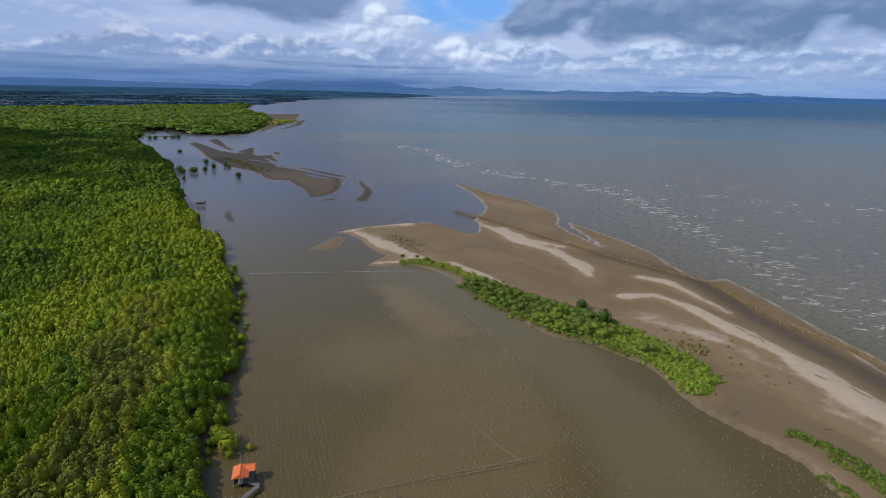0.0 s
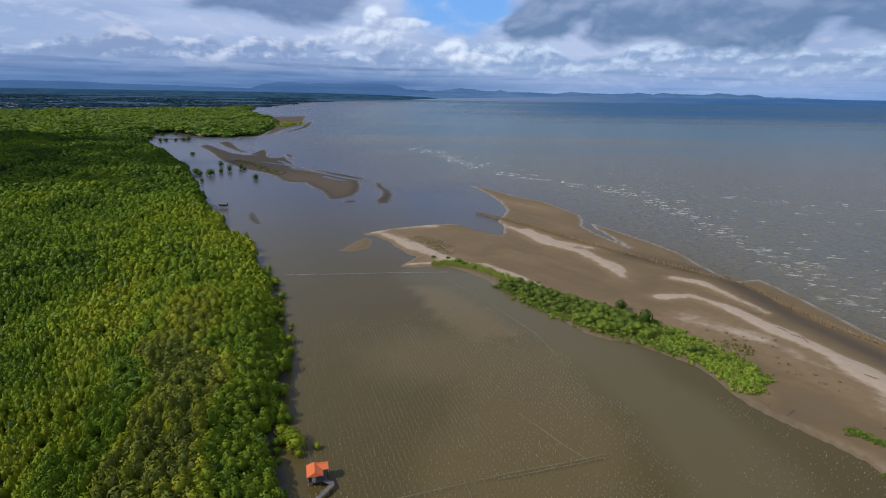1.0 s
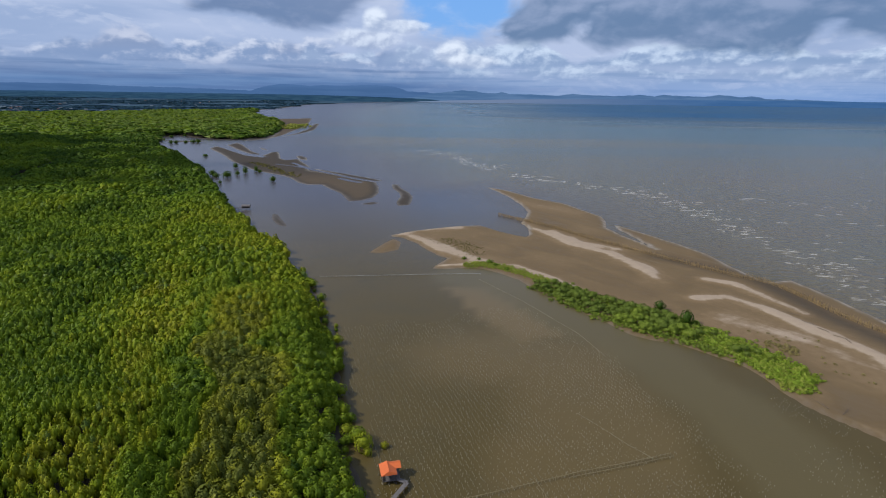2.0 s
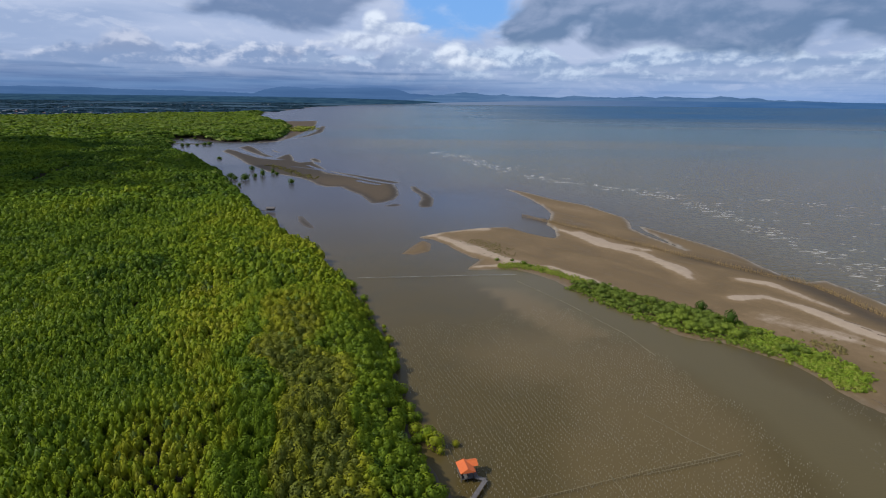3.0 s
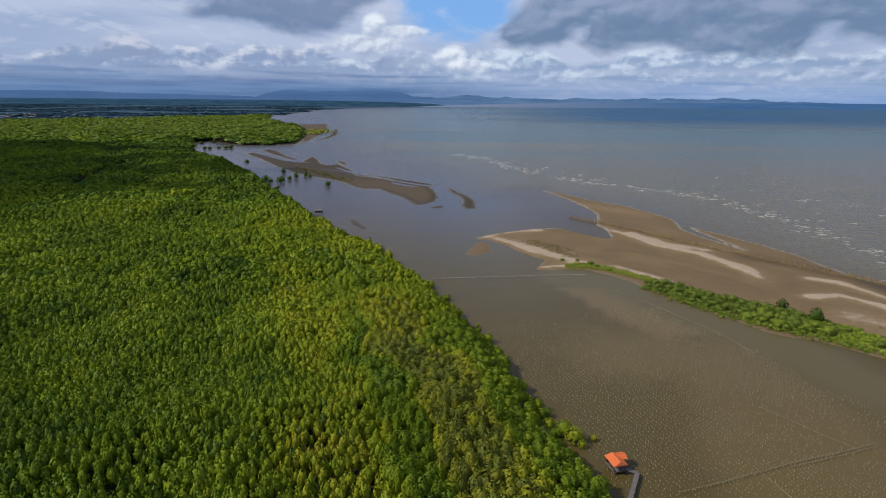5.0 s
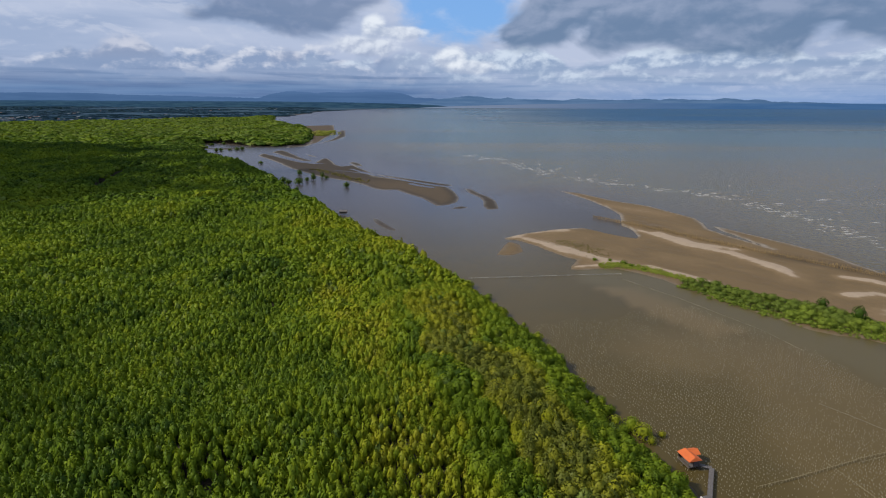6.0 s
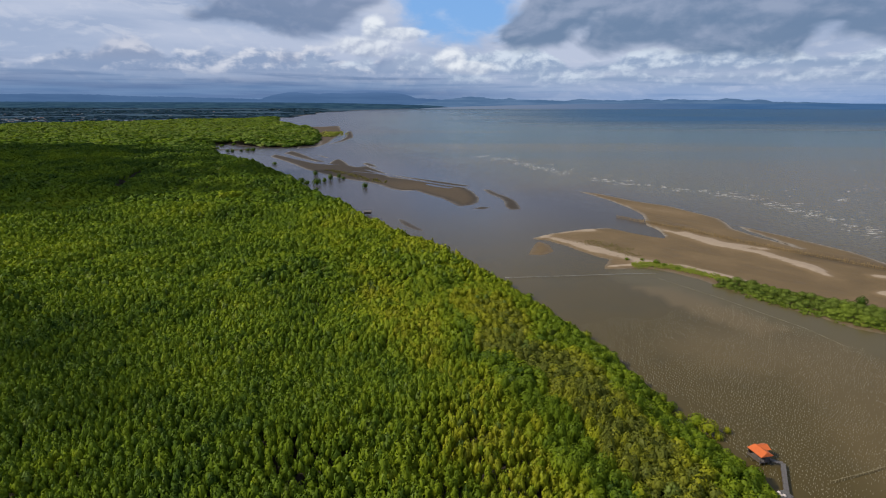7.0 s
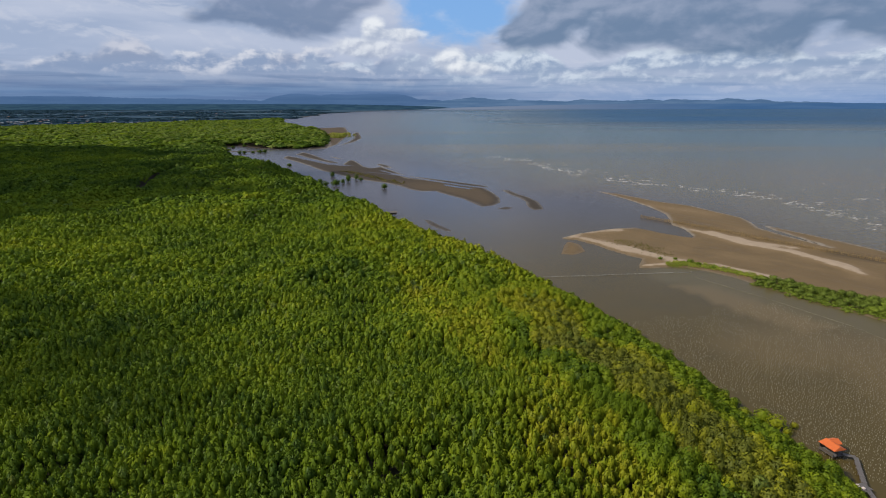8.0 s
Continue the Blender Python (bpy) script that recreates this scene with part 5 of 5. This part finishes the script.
def net_line(name, pts, gap, high, label, seed, thick=0.05, mat=stake_mat):
    r = np.random.default_rng(seed)
    ob = new(name)
    tagged(ob, label, "fence")
    bm = bmesh.new()
    rod(bm, (0, 0, -0.8), (0, 0, high), thick, thick * 0.8, 5)
    me = bpy.data.meshes.new("stake")
    bm.to_mesh(me)
    bm.free()
    me.materials.append(mat)
    line = along(pts, gap, 0.25, r)
    for x, y, a in line:
        p = new("stake", me)
        p.parent = ob
        p.matrix_basis = pose(x + r.normal(0, 0.08), y + r.normal(0, 0.08), 0, r.normal(0, 5), r.normal(0, 5), r.uniform(0, 360)) @ Matrix.Diagonal((1, 1, r.uniform(0.8, 1.2), 1))
    bm = bmesh.new()
    for a, b in zip(line[:-1], line[1:]):
        rod(bm, (a[0], a[1], high * 0.75), (b[0], b[1], high * 0.75), thick * 0.8, None, 5)
    part("rail", bm, mat, ob)


net_line("bamboo_weir", [(-30, 88.2), (-21.6, 90.8), (-10.2, 94.8), (-1.3, 98), (8, 100.7), (15.5, 103), (20, 104.6)], 0.9, 0.75, "low pale bamboo weir line in brown shallow water", 51, 0.06, pale_bamboo_mat)
net_line("bamboo_weir", [(-4, 96.2), (8, 99.8), (20.4, 103.8)], 0.9, 0.6, "second row of pale stakes along the weir", 56, 0.055, pale_bamboo_mat)
net_line("bamboo_weir", [(15.5, 103), (11.6, 107.9), (7.3, 114.8), (3.0, 121)], 0.8, 0.3, "low dark bamboo weir branching across the shallows", 52)
net_line("bamboo_weir", [(-11.0, 96), (-9.4, 90), (-8.4, 84)], 0.7, 0.4, "short bamboo weir beside the oyster stakes", 53, 0.05, pale_bamboo_mat)
net_line("net_line", [(-81, 224.2), (-54, 226.9), (-30.5, 229.5), (-12.6, 231)], 1.5, 0.45, "thin pale net line across the lagoon mouth", 54, 0.065, net_mat)
net_line("net_line", [(-14.6, 224), (0.5, 198.3), (14.8, 168.3), (19, 152)], 1.6, 0.14, "faint line of stakes beside the channel", 55, 0.05)


# ---------------------------------------------------------------- stilt hut with its walkway
def make_hut():
    hut = new("stilt_hut")
    tagged(hut, "small wooden stilt hut with orange ridged roofs over water", "hut")
    hut.matrix_basis = pose(-40.5, 95.9, 0, 0, 0, 14)
    hut.scale = (0.68, 0.86, 0.9)
    I = Matrix.Identity(4)
    bm = bmesh.new()
    gable(bm, 2.35, 2.35, 2.62, 0.85, 0.06, pose(-0.2, -0.3, 0, 0, 0, 90), 0.35)
    main = part("roof", bm, roof_mat, hut, "orange sheet-metal hipped roof")
    bm = bmesh.new()
    rod(bm, (-0.2, -2.25, 3.48), (-0.2, 1.65, 3.48), 0.06, None, 6)
    part("ridge_cap", bm, roof_mat, main)
    bm = bmesh.new()
    gable(bm, 1.75, 1.45, 2.62, 0.7, 0.06, pose(2.0, 1.0, 0, 0, 0, 0), 0.0)
    side = part("roof", bm, roof_mat, hut, "orange gabled side roof")
    bm = bmesh.new()
    rod(bm, (0.3, 1.0, 3.33), (3.75, 1.0, 3.33), 0.05, None, 6)
    part("ridge_cap", bm, roof_mat, side)
    for x in (-2.0, -0.2, 1.6, 3.4):
        for y in (-2.0, 0.0, 1.9):
            if x > 1.7 and y < -0.5:
                continue
            bm = bmesh.new()
            rod(bm, (x, y, -0.9), (x, y, 2.8), 0.08, 0.07, 6)
            part("post", bm, dark_wood_mat, hut)
    for lo, hi in (((-2.1, -2.2, 0.75), (1.8, 2.1, 0.85)), ((1.8, -0.1, 0.75), (3.6, 2.1, 0.85))):
        bm = bmesh.new()
        for y in (lo[1] + 0.3, (lo[1] + hi[1]) / 2, hi[1] - 0.3):
            box(bm, (lo[0], y - 0.06, lo[2] - 0.14), (hi[0], y + 0.06, lo[2] - 0.004))
        deck = part("deck", bm, dark_wood_mat, hut)
        for i in range(int((hi[0] - lo[0]) / 0.26)):
            bm = bmesh.new()
            box(bm, (lo[0] + i * 0.26, lo[1], lo[2]), (lo[0] + i * 0.26 + 0.23, hi[1], hi[2]))
            part("plank", bm, plank_mat, deck)
    for lo, hi in (((-2.0, 1.88, 0.85), (1.6, 1.95, 2.6)), ((1.53, -0.2, 0.85), (1.6, 1.87, 2.6)), ((-2.05, -2.0, 0.85), (-1.98, 1.85, 1.45))):
        bm = bmesh.new()
        box(bm, lo, hi)
        part("wall", bm, dark_wood_mat, hut)
    bm = bmesh.new()
    for y in (-1.5, -0.3):
        box(bm, (1.75, y - 0.05, 0.66), (3.2, y + 0.05, 0.776))
    porch = part("porch", bm, dark_wood_mat, hut)
    for i in range(6):
        bm = bmesh.new()
        box(bm, (1.75 + i * 0.24, -1.7, 0.78), (1.75 + i * 0.24 + 0.21, -0.1, 0.86))
        part("plank", bm, plank_mat, porch, "pale grey plank")


make_hut()


def make_walkway():
    way = new("plank_walkway")
    tagged(way, "narrow grey plank walkway on posts leading to shore", "walkway")
    r = random.Random(8)
    bm = bmesh.new()
    box(bm, (-0.13, -0.48, 0), (0.13, 0.48, 0.05))
    me = bpy.data.meshes.new("plank")
    bm.to_mesh(me)
    bm.free()
    me.materials.append(plank_mat)
    path = [(-38.6, 94.6), (-36.6, 93.7), (-38.9, 89.2), (-41.4, 84.2), (-42.8, 78.4), (-44.6, 70)]
    for x, y, a in along(path, 0.3):
        p = new("plank", me)
        p.parent = way
        p.matrix_basis = pose(x, y, 0.82 + r.uniform(-0.015, 0.015), 0, r.uniform(-1, 1), math.degrees(a) + r.uniform(-3, 3))
    for x, y, a in along(path, 2.0):
        for o in (-0.42, 0.42):
            bm = bmesh.new()
            rod(bm, (x - math.sin(a) * o, y + math.cos(a) * o, -0.9), (x - math.sin(a) * o, y + math.cos(a) * o, 1.05), 0.06, 0.05, 6)
            part("post", bm, dark_wood_mat, way)
    for o in (-0.38, 0.38):
        bm = bmesh.new()
        line = along(path, 0.9)
        for p, q in zip(line[:-1], line[1:]):
            rod(bm, (p[0] - math.sin(p[2]) * o, p[1] + math.cos(p[2]) * o, 0.76), (q[0] - math.sin(q[2]) * o, q[1] + math.cos(q[2]) * o, 0.76), 0.05, None, 5)
        part("bearer", bm, dark_wood_mat, way)


make_walkway()


def make_landing():
    """A small landing where the walkway meets a gangplank to the shore, with a few sacks."""
    land = new("landing_platform")
    tagged(land, "small grey plank landing on posts beside the walkway", "platform")
    for i in range(9):
        bm = bmesh.new()
        box(bm, (-1.25, -1.15 + i * 0.26, 0.86), (1.25, -1.15 + i * 0.26 + 0.23, 0.91))
        part("plank", bm, plank_mat, land)
    for i in range(3):
        bm = bmesh.new()
        box(bm, (-5.4, -0.45 + i * 0.27, 0.80), (-1.2, -0.45 + i * 0.27 + 0.24, 0.85))
        part("gangplank", bm, plank_mat, land)
    for x in (-5.2, -3.2, -1.15, 1.15):
        for y in (-0.95, 0.95):
            bm = bmesh.new()
            rod(bm, (x, y * (0.45 if x < -2 else 1), -0.9), (x, y * (0.45 if x < -2 else 1), 1.0), 0.06, 0.05, 6)
            part("post", bm, dark_wood_mat, land)
    land.matrix_basis = pose(-42.2, 83.7, 0, 0, 0, 20)
    r = random.Random(5)
    for k, (x, y) in enumerate(((-43.0, 84.1), (-42.5, 83.2), (-43.1, 83.3))):
        bm = bmesh.new()
        got = bmesh.ops.create_icosphere(bm, subdivisions=2, radius=0.33)
        bmesh.ops.transform(bm, matrix=Matrix.Diagonal((1.25, 0.85, 0.75, 1)), verts=got["verts"])
        for v in bm.verts:
            v.co += Vector(noise.noise_vector(v.co * 3 + Vector((k, 0, 0)))) * 0.07
            v.co.z = max(v.co.z, -0.18)
        ob = part("sack", bm, sack_mat)
        ob.matrix_basis = pose(x, y, 1.09, 0, 0, r.uniform(0, 180))
        tagged(ob, "pale stuffed sack lying on the plank landing", "sack", "sacks on the landing")


make_landing()


def make_jetty():
    jet = new("small_jetty")
    tagged(jet, "small dark jetty and shelter at the wood's edge", "jetty")
    bm = bmesh.new()
    box(bm, (-168, 362.2, 0.9), (-158, 363.4, 1.05))
    part("deck", bm, dark_wood_mat, jet)
    for x in np.arange(-167.5, -157, 2.4):
        bm = bmesh.new()
        rod(bm, (x, 362.8, -0.9), (x, 362.8, 1.0), 0.1, None, 6)
        part("post", bm, dark_wood_mat, jet)
    bm = bmesh.new()
    box(bm, (-160.4, 361.6, 1.05), (-155.6, 364.4, 2.4))
    part("shelter", bm, dark_wood_mat, jet)
    bm = bmesh.new()
    gable(bm, 2.8, 1.8, 2.4, 0.9, 0.06, pose(-158, 363, 0, 0, 0, 0))
    part("roof", bm, plank_mat, jet)


make_jetty()


# ---------------------------------------------------------------- driftwood, breaking waves
def make_driftwood(x, y, ln, ang, seed):
    log = new("driftwood_log")
    r = random.Random(seed)
    z = float(ground_at(x, y)[0])
    bm = bmesh.new()
    rod(bm, (-ln / 2, 0, 0.12), (ln / 2, r.uniform(-0.3, 0.3), 0.16), 0.12, 0.05, 7)
    part("trunk", bm, wood_mat, log)
    for k in range(3):
        bm = bmesh.new()
        s = r.uniform(-0.3, 0.5) * ln
        rod(bm, (s, 0, 0.15), (s + r.uniform(0.4, 1.0), r.uniform(-0.9, 0.9), r.uniform(0.2, 0.7)), 0.06, 0.02, 5)
        part("branch", bm, wood_mat, log)
    log.matrix_basis = pose(x, y, z, 0, 0, ang)
    tagged(log, "dark driftwood log lying on the beach", "driftwood", "driftwood")


for i, (x, y, ln, ang) in enumerate(((95.9, 178, 5, -60), (98.6, 166.5, 4, -50), (99.4, 163.5, 3, 80), (95.7, 188, 6, -40), (102.5, 140, 3, -60), (96.8, 172, 4, -70), (108, 132, 6, -75), (70.2, 122.5, 4, 40), (66.5, 125.2, 3, 100), (89, 116, 2, 0))):
    make_driftwood(x, y, ln, ang, 60 + i)


def make_foam():
    """Small breaking crests on the open sea."""
    r = np.random.default_rng(81)
    spots = []
    for x, y, a in along(SURF, 1.5, 0.6, r):
        o = r.normal(0, 3.0 + 0.006 * y) + (r.exponential(12.0) if r.uniform() < 0.45 else 0)
        # waves break in sets, with calm water between
        if fbm(np.array([x + o]), np.array([y]), 26.0, 95)[0] < 0.40:
            continue
        for _ in range(int(r.integers(1, 4))):
            spots.append((x + o + r.normal(0, 2.2), y + o * 0.35 + r.normal(0, 1.0), r.uniform(0.4, 1.1)))
    for x, y, a in along([(195, 428), (230, 411), (258, 402), (303, 382), (360, 360)], 2.2, 0.6, r):
        if r.uniform() < 0.6:
            spots.append((x + r.normal(0, 3), y + r.normal(0, 4), r.uniform(0.5, 1.3)))
    for _ in range(170):
        y = r.uniform(130, 640)
        x = r.uniform(120, 120 + y * 0.75)
        spots.append((x, y, r.uniform(0.4, 1.0)))
    V, F, base = [], [], 0
    for x, y, s in spots:
        if inside_dist(np.array([x]), np.array([y]), sea_line)[0] < 8 or ground_at(x, y)[0] > -0.3:
            continue
        ln, wd = s * r.uniform(0.3, 1.0) ** 2 * 3.6, s * r.uniform(0.03, 0.10) * (1 + y / 900)
        ang = r.normal(-14, 13)
        n = 7
        c, q = math.cos(radians(ang)), math.sin(radians(ang))
        bow = r.uniform(-0.25, 0.25)
        row = []
        for i in range(n):
            t = i / (n - 1) * 2 - 1
            w = wd * (1 - t * t) ** 0.6 * r.uniform(0.4, 1.2) + 0.03
            for k, (o, zz) in enumerate(((-w, -0.02), (0, 0.06 * (1 - t * t) + 0.03), (w, -0.02))):
                lx, ly = t * ln, o + bow * t * t * ln
                row.append((x + lx * c - ly * q, y + lx * q + ly * c, zz))
        V += row
        for i in range(n - 1):
            for k in (0, 1):
                p = base + i * 3 + k
                F.append([p, p + 3, p + 4, p + 1])
        base += n * 3
    tagged(link("breaking_waves", mesh_from("breaking_waves", V, F, foam_mat)), "small white breaking wave crests on grey sea", "waves", kind="stuff")


make_foam()
